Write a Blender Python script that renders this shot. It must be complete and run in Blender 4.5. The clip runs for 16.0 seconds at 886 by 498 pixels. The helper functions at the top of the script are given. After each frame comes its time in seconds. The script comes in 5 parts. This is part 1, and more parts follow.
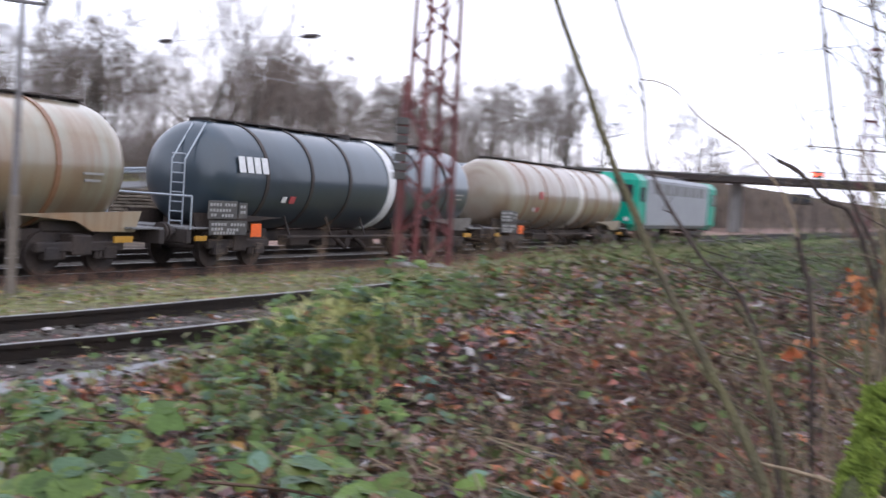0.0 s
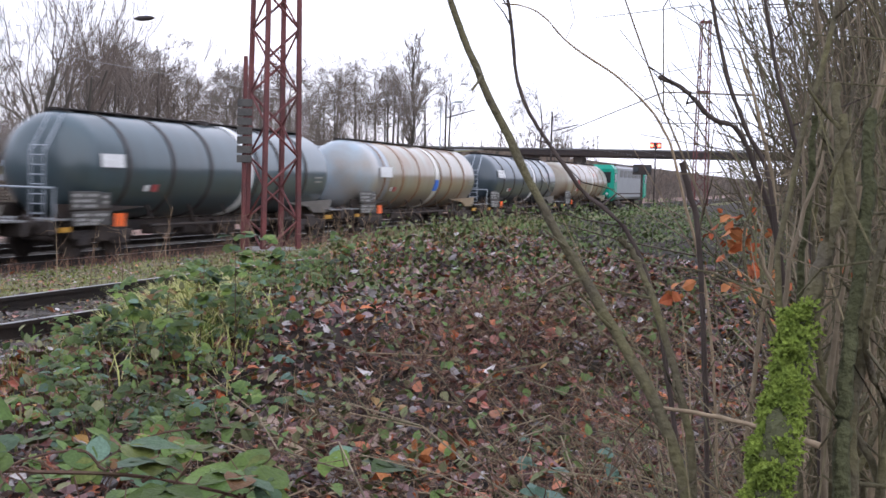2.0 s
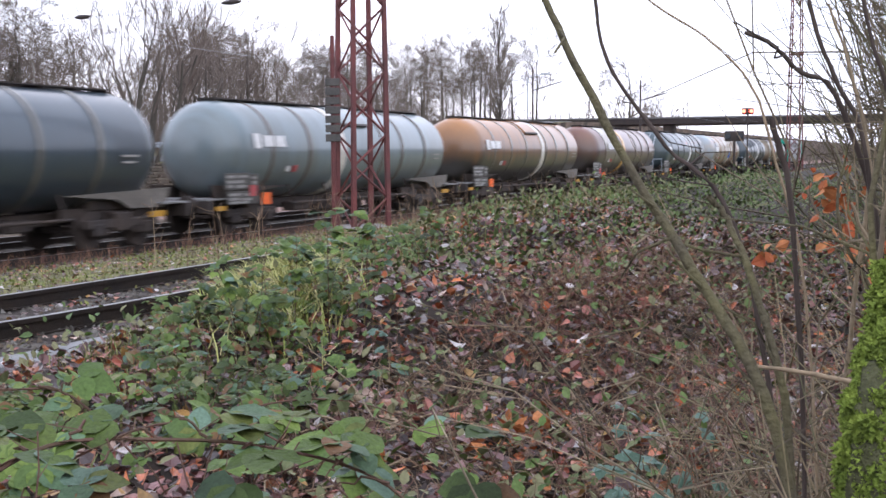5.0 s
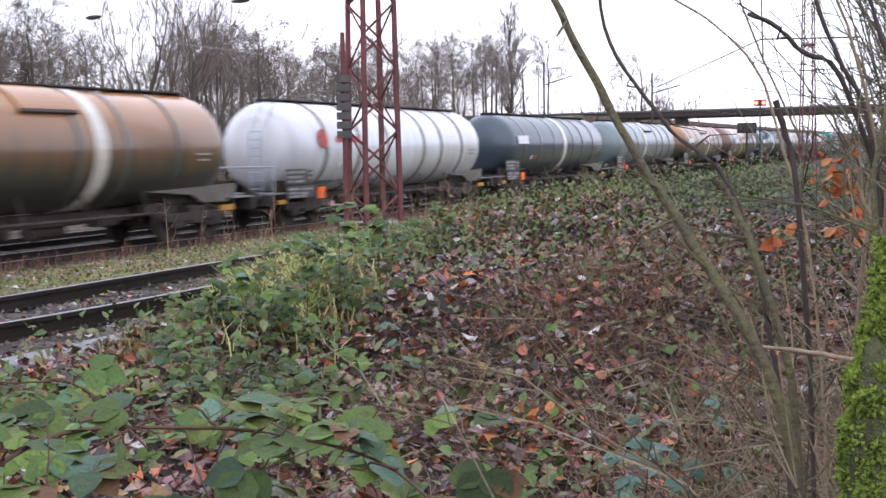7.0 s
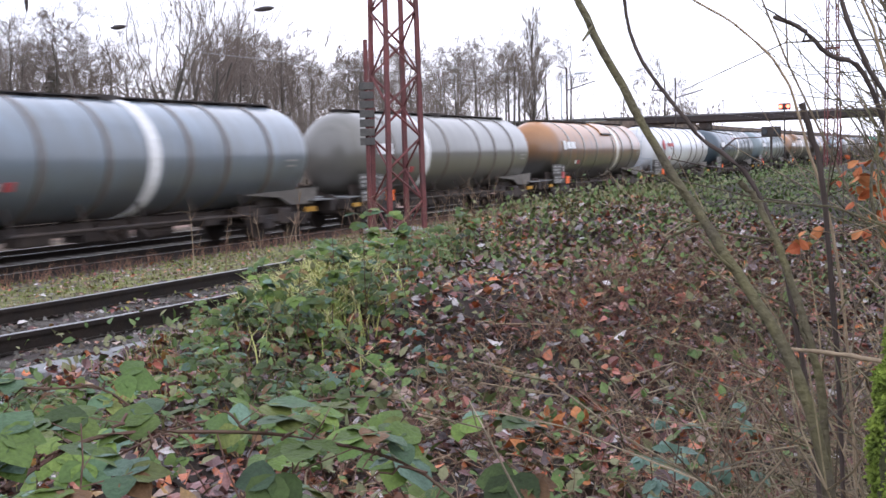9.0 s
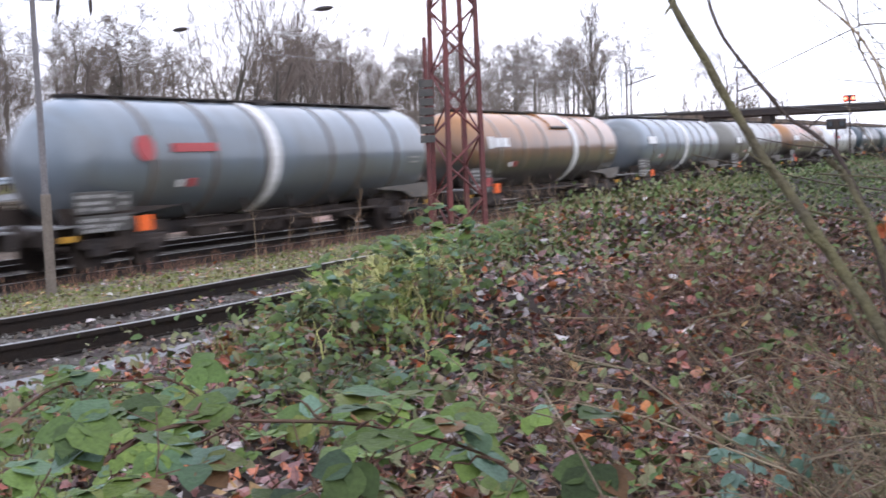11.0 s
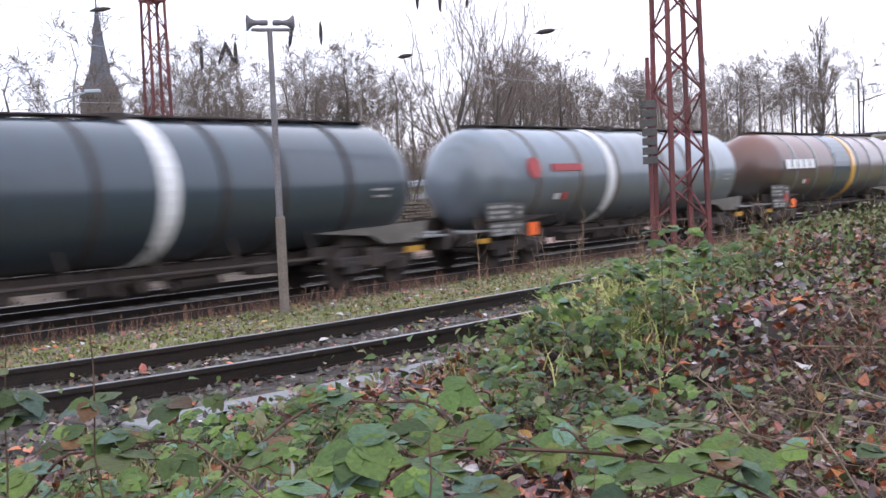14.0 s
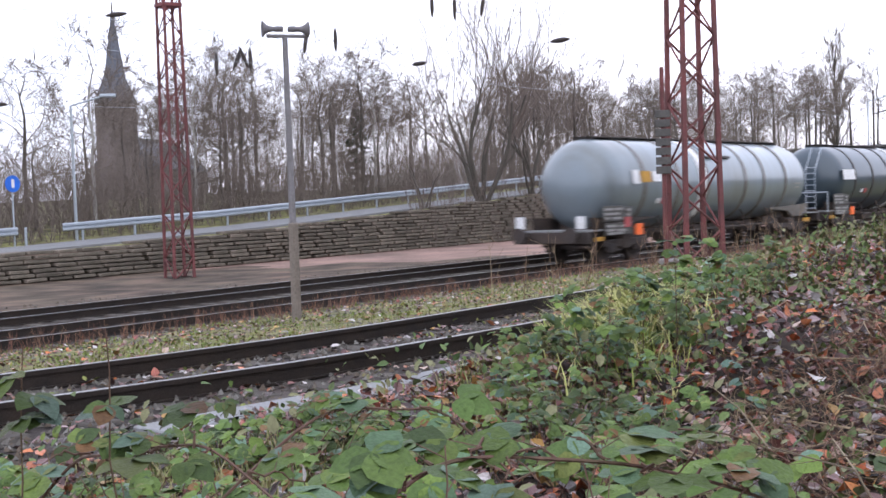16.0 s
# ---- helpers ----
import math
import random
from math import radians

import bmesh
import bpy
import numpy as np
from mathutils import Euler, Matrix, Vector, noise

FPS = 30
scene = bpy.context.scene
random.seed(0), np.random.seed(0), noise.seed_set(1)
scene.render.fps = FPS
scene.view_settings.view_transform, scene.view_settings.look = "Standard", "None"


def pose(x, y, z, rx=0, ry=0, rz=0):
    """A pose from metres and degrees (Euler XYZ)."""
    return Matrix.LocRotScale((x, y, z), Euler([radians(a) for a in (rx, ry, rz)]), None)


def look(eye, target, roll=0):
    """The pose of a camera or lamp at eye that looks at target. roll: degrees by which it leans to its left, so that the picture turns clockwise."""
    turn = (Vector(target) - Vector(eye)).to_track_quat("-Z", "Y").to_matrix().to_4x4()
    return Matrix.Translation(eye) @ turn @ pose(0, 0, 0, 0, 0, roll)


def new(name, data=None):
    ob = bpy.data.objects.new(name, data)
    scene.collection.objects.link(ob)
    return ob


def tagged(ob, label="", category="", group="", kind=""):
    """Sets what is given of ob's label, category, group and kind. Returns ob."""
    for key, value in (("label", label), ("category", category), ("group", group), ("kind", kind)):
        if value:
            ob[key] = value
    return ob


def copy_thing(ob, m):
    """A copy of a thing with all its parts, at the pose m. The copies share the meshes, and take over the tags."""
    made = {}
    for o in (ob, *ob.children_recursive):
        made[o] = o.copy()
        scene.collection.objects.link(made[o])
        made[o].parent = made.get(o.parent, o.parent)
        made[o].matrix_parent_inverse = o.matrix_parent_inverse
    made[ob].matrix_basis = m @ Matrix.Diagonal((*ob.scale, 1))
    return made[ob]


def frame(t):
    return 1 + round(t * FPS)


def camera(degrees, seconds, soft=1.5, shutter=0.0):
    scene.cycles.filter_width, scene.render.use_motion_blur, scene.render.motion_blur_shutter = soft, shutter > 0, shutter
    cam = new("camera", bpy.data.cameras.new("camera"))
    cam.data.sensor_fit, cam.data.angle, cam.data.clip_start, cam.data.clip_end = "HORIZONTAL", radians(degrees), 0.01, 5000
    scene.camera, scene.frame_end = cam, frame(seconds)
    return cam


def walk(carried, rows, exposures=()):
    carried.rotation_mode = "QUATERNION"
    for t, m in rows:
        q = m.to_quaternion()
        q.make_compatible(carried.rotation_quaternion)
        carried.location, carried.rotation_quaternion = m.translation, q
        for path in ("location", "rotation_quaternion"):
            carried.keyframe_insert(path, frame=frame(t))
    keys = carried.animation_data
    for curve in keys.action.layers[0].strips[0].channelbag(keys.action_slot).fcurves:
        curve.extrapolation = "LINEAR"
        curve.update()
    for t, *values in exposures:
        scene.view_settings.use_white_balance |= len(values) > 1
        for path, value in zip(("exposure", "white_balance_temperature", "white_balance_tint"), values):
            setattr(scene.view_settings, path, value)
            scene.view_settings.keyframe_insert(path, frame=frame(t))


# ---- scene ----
cam = camera(40.94, 16.0, soft=1.6, shutter=0.45)
PATH = [
    (0, pose(-0.214, -0.088, 2.488, 87.22, -3.71, -64.31)),
    (0.5, pose(-0.149, -0.031, 2.432, 86.82, -2.48, -71.50)),
    (1, pose(-0.131, -0.017, 2.454, 86.43, -1.96, -71.25)),
    (1.5, pose(-0.073, -0.006, 2.453, 86.72, -1.47, -71.69)),
    (2, pose(0.012, 0.024, 2.399, 86.70, -1.53, -71.67)),
    (2.5, pose(0.026, 0.022, 2.392, 85.89, -0.96, -71.39)),
    (3, pose(0.019, 0.018, 2.390, 85.51, -1.16, -70.46)),
    (3.5, pose(0.017, 0.020, 2.385, 85.31, -0.23, -69.18)),
    (4, pose(0.017, 0.023, 2.384, 85.33, 0.19, -67.95)),
    (4.5, pose(0.002, 0.020, 2.385, 85.44, 0.19, -67.50)),
    (7, pose(0.000, -0.000, 2.365, 85.25, 1.00, -66.84)),
    (7.5, pose(-0.003, 0.001, 2.366, 85.40, 1.32, -66.37)),
    (8, pose(-0.008, 0.002, 2.367, 85.50, 1.28, -65.85)),
    (10.5, pose(-0.019, -0.001, 2.344, 85.78, 1.85, -65.42)),
    (11, pose(0.014, 0.047, 2.337, 85.57, 2.19, -62.89)),
    (11.5, pose(0.028, 0.077, 2.336, 85.53, 1.99, -60.79)),
    (12, pose(0.032, 0.104, 2.334, 85.84, 1.93, -58.73)),
    (12.5, pose(0.043, 0.129, 2.331, 86.13, 1.97, -56.74)),
    (13, pose(0.033, 0.142, 2.337, 86.36, 2.42, -54.95)),
    (13.5, pose(0.028, 0.157, 2.340, 86.82, 2.31, -53.29)),
    (14, pose(0.016, 0.155, 2.341, 87.07, 2.55, -52.42)),
    (14.5, pose(0.023, 0.165, 2.338, 87.19, 2.46, -51.92)),
    (15, pose(0.013, 0.168, 2.342, 87.22, 1.96, -51.63)),
    (15.5, pose(0.007, 0.164, 2.343, 87.36, 1.94, -51.58)),
    (16, pose(0.012, 0.165, 2.341, 87.46, 1.96, -51.82)),
]
walk(cam, PATH, [(0, -0.06), (0.5, -0.2), (2, -0.13), (3, 0.0), (4, 0.05), (8, 0.07), (12, 0.1), (16, 0.11)])

# world and sun: a bright overcast winter sky
world = bpy.data.worlds.new("overcast")
scene.world = world
world.use_nodes = True
wn, wl = world.node_tree.nodes, world.node_tree.links
sky = wn.new("ShaderNodeTexSky")
sky.sky_type, sky.sun_disc = "NISHITA", False
sky.sun_elevation, sky.sun_rotation = radians(22), radians(60)
sky_scale = wn.new("ShaderNodeMix")
sky_scale.data_type = "RGBA"
sky_scale.blend_type = "MIX"
sky_scale.inputs[0].default_value = 0.93
sky_scale.inputs[7].default_value = (10.5, 11.0, 13.5, 1)
wl.new(sky.outputs[0], sky_scale.inputs[6])
wl.new(sky_scale.outputs[2], wn["Background"].inputs[0])
wn["Background"].inputs[1].default_value = 0.15
sun = new("sun", bpy.data.lights.new("sun", "SUN"))
sun.data.energy, sun.data.angle, sun.data.color = 0.6, radians(80), (1.0, 0.98, 0.96)
sun.matrix_world = look((-20, -30, 40), (10, 8, 0))
scene.view_settings.exposure = 0.0


# ---- materials ----
def mat(name, base, rough=0.8, metal=0.0, second=None, scale=4.0, amount=0.5, fine=60.0, bump=0.2, island=None, rnd=0.0, coord="Object", spec=0.3, patch=0.0):
    """A surface with two scales of variation: patches of a second colour and a fine grain, and a bump of the grain."""
    m = bpy.data.materials.new(name)
    m.use_nodes = True
    n, l = m.node_tree.nodes, m.node_tree.links
    b = n["Principled BSDF"]
    b.inputs["Roughness"].default_value, b.inputs["Metallic"].default_value = rough, metal
    b.inputs["Specular IOR Level"].default_value = spec
    tc = n.new("ShaderNodeTexCoord")
    big, small = n.new("ShaderNodeTexNoise"), n.new("ShaderNodeTexNoise")
    big.inputs["Scale"].default_value, big.inputs["Detail"].default_value = scale, 5
    small.inputs["Scale"].default_value, small.inputs["Detail"].default_value = fine, 3
    for x in (big, small):
        l.new(tc.outputs[coord], x.inputs["Vector"])
    ramp = n.new("ShaderNodeValToRGB")
    ramp.color_ramp.elements[0].position, ramp.color_ramp.elements[1].position = 0.5 - 0.2, 0.5 + 0.2
    second = second or [c * 0.6 for c in base]
    ramp.color_ramp.elements[0].color = (*base, 1)
    ramp.color_ramp.elements[1].color = (*[a + (c - a) * amount for a, c in zip(base, second)], 1)
    l.new(big.outputs[0], ramp.inputs[0])
    col = ramp.outputs[0]
    if island:
        geo = n.new("ShaderNodeNewGeometry")
        ir = n.new("ShaderNodeValToRGB")
        ir.color_ramp.interpolation = "CONSTANT" if len(island) > 4 else "LINEAR"
        while len(ir.color_ramp.elements) < len(island):
            ir.color_ramp.elements.new(0.5)
        for k, c in enumerate(island):
            ir.color_ramp.elements[k].position = k / len(island)
            ir.color_ramp.elements[k].color = (*c, 1)
        l.new(geo.outputs["Random Per Island"], ir.inputs[0])
        mx = n.new("ShaderNodeMix")
        mx.data_type, mx.blend_type = "RGBA", "MIX"
        mx.inputs[0].default_value = 0.85
        l.new(col, mx.inputs[6]), l.new(ir.outputs[0], mx.inputs[7])
        col = mx.outputs[2]
    grain = n.new("ShaderNodeMix")
    grain.data_type, grain.blend_type = "RGBA", "MULTIPLY"
    grain.inputs[0].default_value = 0.5
    gr = n.new("ShaderNodeMapRange")
    gr.inputs[1].default_value, gr.inputs[2].default_value, gr.inputs[3].default_value, gr.inputs[4].default_value = 0.3, 0.7, 0.55, 1.3
    l.new(small.outputs[0], gr.inputs[0])
    l.new(col, grain.inputs[6]), l.new(gr.outputs[0], grain.inputs[7])
    col = grain.outputs[2]
    if patch:
        pn, pr, pm = n.new("ShaderNodeTexNoise"), n.new("ShaderNodeMapRange"), n.new("ShaderNodeMix")
        pn.inputs["Scale"].default_value, pn.inputs["Detail"].default_value = patch, 4
        l.new(tc.outputs[coord], pn.inputs["Vector"])
        pr.inputs[1].default_value, pr.inputs[2].default_value, pr.inputs[3].default_value, pr.inputs[4].default_value = 0.35, 0.65, 0.4, 1.6
        pm.data_type, pm.blend_type = "RGBA", "MULTIPLY"
        pm.inputs[0].default_value = 1.0
        l.new(pn.outputs[0], pr.inputs[0]), l.new(col, pm.inputs[6]), l.new(pr.outputs[0], pm.inputs[7])
        col = pm.outputs[2]
    if rnd:
        oi = n.new("ShaderNodeObjectInfo")
        hs = n.new("ShaderNodeHueSaturation")
        mr = n.new("ShaderNodeMapRange")
        mr.inputs[3].default_value, mr.inputs[4].default_value = 1 - rnd, 1 + rnd
        l.new(oi.outputs["Random"], mr.inputs[0]), l.new(mr.outputs[0], hs.inputs["Value"]), l.new(col, hs.inputs["Color"])
        col = hs.outputs[0]
    l.new(col, b.inputs["Base Color"])
    if bump:
        bp = n.new("ShaderNodeBump")
        bp.inputs["Strength"].default_value, bp.inputs["Distance"].default_value = bump, 0.02
        l.new(small.outputs[0], bp.inputs["Height"]), l.new(bp.outputs[0], b.inputs["Normal"])
    return m


def glow(name, col, power):
    m = bpy.data.materials.new(name)
    m.use_nodes = True
    b = m.node_tree.nodes["Principled BSDF"]
    b.inputs["Base Color"].default_value = (*col, 1)
    b.inputs["Emission Color"].default_value, b.inputs["Emission Strength"].default_value = (*col, 1), power
    return m


SOIL = mat("soil", (0.034, 0.021, 0.017), 0.95, second=(0.025, 0.024, 0.013), scale=0.35, amount=0.9, fine=9, bump=0.6)
GRAVEL = mat("gravel", (0.058, 0.047, 0.042), 0.95, second=(0.03, 0.023, 0.02), scale=1.2, amount=0.8, fine=28, bump=1.0, patch=0.9)
SAND = mat("sand", (0.34, 0.215, 0.175), 0.95, second=(0.15, 0.105, 0.085), scale=0.3, amount=0.95, fine=12, bump=0.3)
VERGE = mat("mossy_verge", (0.12, 0.10, 0.065), 0.95, second=(0.20, 0.205, 0.065), scale=0.7, amount=0.9, fine=22, bump=1.0, patch=2.5)
EARTH = mat("bare_earth", (0.105, 0.07, 0.052), 0.95, second=(0.075, 0.06, 0.04), scale=0.5, amount=0.9, fine=14, bump=0.6, patch=0.6)
ASPHALT = mat("asphalt", (0.20, 0.20, 0.205), 0.85, second=(0.15, 0.15, 0.15), scale=0.8, fine=40, bump=0.2)
RAIL = mat("rail_steel", (0.026, 0.022, 0.02), 0.6, 0.3, second=(0.06, 0.04, 0.028), scale=5, fine=60)
RAILTOP = mat("rail_head", (0.30, 0.30, 0.31), 0.35, 0.8, second=(0.16, 0.13, 0.11), scale=3, fine=40, bump=0.1)
SLEEPER = mat("sleeper_wood", (0.07, 0.06, 0.05), 0.9, second=(0.11, 0.1, 0.09), scale=3, fine=30, bump=0.6, rnd=0.25)
STONE = mat("wall_block", (0.19, 0.155, 0.125), 0.95, second=(0.08, 0.075, 0.055), scale=1.5, amount=0.8, fine=18, bump=0.5, rnd=0.3)
SLAB = mat("concrete_slab", (0.24, 0.24, 0.25), 0.8, second=(0.22, 0.23, 0.20), scale=2, fine=40, bump=0.2)
CONCRETE = mat("concrete", (0.30, 0.29, 0.28), 0.9, second=(0.2, 0.19, 0.18), scale=1, fine=20)
REDSTEEL = mat("red_lead_paint", (0.20, 0.062, 0.06), 0.7, second=(0.09, 0.045, 0.045), scale=1.3, amount=0.9, fine=25)
DARKSTEEL = mat("dark_steel", (0.05, 0.045, 0.045), 0.6, 0.3, second=(0.09, 0.06, 0.045), scale=3, fine=30)
RUSTSTEEL = mat("rusty_underframe", (0.075, 0.055, 0.045), 0.8, 0.1, second=(0.04, 0.035, 0.035), scale=1.5, amount=0.9, fine=20)
GALV = mat("galvanised_steel", (0.42, 0.46, 0.50), 0.45, 0.6, second=(0.34, 0.37, 0.40), scale=2, fine=30, bump=0.05)
POLE = mat("grey_pole", (0.20, 0.19, 0.20), 0.7, second=(0.15, 0.13, 0.12), scale=3, fine=30)
POLEBASE = mat("weathered_post", (0.22, 0.185, 0.155), 0.9, second=(0.12, 0.10, 0.085), scale=4, fine=30)
HORN = mat("horn_grey", (0.17, 0.16, 0.17), 0.5, second=(0.12, 0.1, 0.1), scale=6, fine=40)
WHITE = mat("white_paint", (0.75, 0.75, 0.76), 0.5, second=(0.55, 0.53, 0.5), scale=3, fine=20, bump=0.05)
ORANGE = mat("orange_plate", (0.9, 0.16, 0.03), 0.5, second=(0.8, 0.13, 0.03), scale=3, fine=20, bump=0.0)
REDP = mat("red_plate", (0.44, 0.075, 0.08), 0.6, second=(0.33, 0.09, 0.09), scale=3, fine=20, bump=0.0)
YELLOW = mat("yellow_paint", (0.50, 0.26, 0.03), 0.6, second=(0.3, 0.17, 0.04), scale=3, fine=20, bump=0.0)
BLUE = mat("blue_sign", (0.02, 0.14, 0.6), 0.5, second=(0.03, 0.12, 0.5), scale=3, fine=20, bump=0.0)
SKIRT = mat("dusty_skirt_plate", (0.19, 0.17, 0.15), 0.8, second=(0.11, 0.10, 0.09), scale=2, amount=0.9, fine=25)
MARK = mat("faded_marks", (0.36, 0.35, 0.34), 0.7, second=(0.22, 0.21, 0.2), scale=4, fine=20, bump=0.0)
BOARD = mat("dark_board", (0.07, 0.068, 0.066), 0.7, second=(0.12, 0.11, 0.10), scale=3, amount=0.8, fine=25, bump=0.1)
GREYPLATE = mat("grey_plate", (0.22, 0.22, 0.22), 0.7, second=(0.13, 0.12, 0.12), scale=3, fine=20, bump=0.1)
TEAL = mat("teal_loco_paint", (0.0, 0.30, 0.20), 0.35, second=(0.0, 0.24, 0.17), scale=1, fine=20, bump=0.02)
LOCOGREY = mat("silver_loco_side", (0.30, 0.31, 0.33), 0.45, second=(0.2, 0.2, 0.21), scale=1, fine=20, bump=0.02)
GLASS = mat("dark_window", (0.02, 0.025, 0.03), 0.1, spec=0.6, fine=3, bump=0.0)
# distant church: slate and brick paled, distance haze put into the colour
SLATE = mat("hazed_spire_slate", (0.12, 0.125, 0.15), 0.7, second=(0.09, 0.09, 0.10), scale=0.5, fine=3)
BRICK = mat("hazed_church_brick", (0.20, 0.165, 0.16), 0.9, second=(0.15, 0.125, 0.12), scale=0.3, fine=4)
BARK = mat("bark", (0.10, 0.088, 0.075), 0.95, second=(0.06, 0.057, 0.045), scale=2, fine=25, bump=0.5)
BIRCH = mat("birch_bark", (0.42, 0.40, 0.37), 0.8, second=(0.12, 0.1, 0.09), scale=2.5, fine=20, bump=0.3)
TWIG = mat("twig", (0.189, 0.153, 0.13), 0.9, second=(0.1, 0.0826, 0.0708), scale=3, fine=20, bump=0.1)
DRYSTEM = mat("dry_stem", (0.27, 0.182, 0.115), 0.85, second=(0.162, 0.0945, 0.0675), scale=8, fine=60, island=[(0.297, 0.216, 0.135), (0.162, 0.0945, 0.0675), (0.378, 0.297, 0.189), (0.203, 0.135, 0.0945)], bump=0.1)
DARKTWIG = mat("dark_twig", (0.075, 0.055, 0.048), 0.9, second=(0.05, 0.042, 0.03), scale=3, fine=20, bump=0.1)
HEDGE = mat("hedge_stem", (0.138, 0.119, 0.075), 0.9, second=(0.0875, 0.075, 0.05), scale=4, fine=30, island=[(0.15, 0.119, 0.0813), (0.0875, 0.0688, 0.05), (0.125, 0.125, 0.0625), (0.213, 0.163, 0.112)], bump=0.1)
REDSTALK = mat("rusty_stalk", (0.26, 0.13, 0.0845), 0.85, second=(0.169, 0.078, 0.0585), scale=8, fine=60, island=[(0.286, 0.124, 0.078), (0.156, 0.0715, 0.0624), (0.39, 0.247, 0.156), (0.104, 0.0585, 0.052)], bump=0.1)
OLIVESTEM = mat("olive_stem", (0.18, 0.15, 0.084), 0.85, second=(0.12, 0.102, 0.054), scale=6, fine=60, island=[(0.204, 0.168, 0.096), (0.108, 0.096, 0.048), (0.288, 0.228, 0.156), (0.084, 0.06, 0.0432)], bump=0.1)
TANSTEM = mat("tan_stem", (0.26, 0.20, 0.12), 0.85, second=(0.18, 0.13, 0.07), scale=6, fine=60, island=[(0.28, 0.21, 0.13), (0.20, 0.17, 0.085), (0.34, 0.27, 0.18), (0.17, 0.12, 0.075)], bump=0.1)
BALLAST = mat("ballast_stone", (0.11, 0.10, 0.085), 0.9, second=(0.07, 0.06, 0.05), scale=3, fine=40, island=[(0.13, 0.12, 0.10), (0.06, 0.052, 0.045), (0.22, 0.21, 0.19), (0.10, 0.075, 0.055)], bump=0.1)
OLIVEBARK = mat("olive_branch", (0.135, 0.12, 0.055), 0.85, second=(0.085, 0.07, 0.05), scale=14, amount=0.9, fine=90, bump=0.5)
GREYBARK = mat("grey_green_bark", (0.06, 0.062, 0.026), 0.9, second=(0.10, 0.10, 0.05), scale=18, fine=90, bump=0.8)
MOSS = mat("moss", (0.28, 0.36, 0.06), 1.0, second=(0.14, 0.20, 0.03), scale=50, amount=0.9, fine=140, bump=1.0)
LITTER = mat("dead_leaf", (0.146, 0.0638, 0.0493), 0.36, second=(0.0784, 0.0358, 0.0358), scale=18, fine=90, spec=0.5, bump=0.2, patch=2.2,
             island=[(0.314, 0.084, 0.0504), (0.157, 0.056, 0.047), (0.403, 0.123, 0.0504), (0.202, 0.101, 0.0986), (0.0314, 0.0202, 0.019), (0.28, 0.202, 0.202), (0.47, 0.134, 0.0336), (0.246, 0.0739, 0.056), (0.0504, 0.0258, 0.0224), (0.336, 0.241, 0.19), (0.134, 0.056, 0.0538), (0.0336, 0.0213, 0.0202), (0.47, 0.437, 0.426), (0.28, 0.106, 0.047), (0.0392, 0.0224, 0.0224), (0.381, 0.224, 0.0672), (0.179, 0.0728, 0.0627), (0.101, 0.0448, 0.0403)])
BRIGHTLEAF = mat("orange_beech_leaf", (0.42, 0.10, 0.03), 0.7, second=(0.25, 0.07, 0.03), scale=10, fine=60, island=[(0.45, 0.10, 0.025), (0.30, 0.07, 0.025), (0.42, 0.17, 0.06)])
BRAMBLE = mat("bramble_leaf", (0.075, 0.12, 0.028), 0.58, second=(0.045, 0.075, 0.02), scale=14, fine=120, spec=0.22, bump=0.2, patch=1.6,
              island=[(0.095, 0.14, 0.028), (0.075, 0.115, 0.024), (0.115, 0.16, 0.034), (0.055, 0.09, 0.024), (0.10, 0.16, 0.12), (0.08, 0.125, 0.03), (0.115, 0.13, 0.034), (0.06, 0.105, 0.058), (0.04, 0.065, 0.02), (0.06, 0.10, 0.024), (0.085, 0.13, 0.03), (0.09, 0.138, 0.028), (0.065, 0.105, 0.022), (0.15, 0.065, 0.03)])
PALEBRAMBLE = mat("pale_bramble_leaf", (0.08, 0.14, 0.105), 0.5, second=(0.05, 0.095, 0.06), scale=14, fine=120, spec=0.3, bump=0.15, island=[(0.085, 0.15, 0.11), (0.05, 0.10, 0.06), (0.12, 0.19, 0.155), (0.065, 0.12, 0.08)])
STRAW = mat("straw_grass", (0.48, 0.42, 0.18), 0.7, second=(0.36, 0.37, 0.12), scale=3, fine=50, island=[(0.52, 0.44, 0.20), (0.36, 0.40, 0.11), (0.60, 0.52, 0.28), (0.28, 0.34, 0.08)], bump=0.0)
VERGEHERB = mat("verge_moss", (0.16, 0.19, 0.05), 0.8, second=(0.11, 0.14, 0.04), scale=5, fine=60, island=[(0.19, 0.225, 0.05), (0.11, 0.16, 0.04), (0.25, 0.26, 0.08), (0.14, 0.10, 0.06)])
CONIFER = mat("conifer_needles", (0.03, 0.045, 0.022), 0.8, second=(0.045, 0.05, 0.03), scale=5, fine=60)
HERB = mat("low_herb", (0.091, 0.143, 0.0455), 0.7, second=(0.065, 0.104, 0.039), scale=5, fine=60, island=[(0.104, 0.169, 0.039), (0.143, 0.195, 0.065), (0.0715, 0.117, 0.039), (0.208, 0.195, 0.104)])
GRASS = mat("grass", (0.14, 0.20, 0.05), 0.7, second=(0.2, 0.2, 0.09), scale=3, fine=50, island=[(0.14, 0.20, 0.045), (0.26, 0.25, 0.10), (0.10, 0.15, 0.035), (0.33, 0.28, 0.14)], bump=0.0)
CANE = mat("bramble_cane", (0.12, 0.055, 0.045), 0.7, second=(0.09, 0.09, 0.04), scale=6, fine=50, bump=0.1)
CLOD = mat("dark_stone", (0.03, 0.032, 0.036), 0.6, second=(0.06, 0.055, 0.05), scale=10, fine=60, bump=0.5)
REDLAMP = glow("red_signal_light", (1.0, 0.10, 0.06), 9.0)


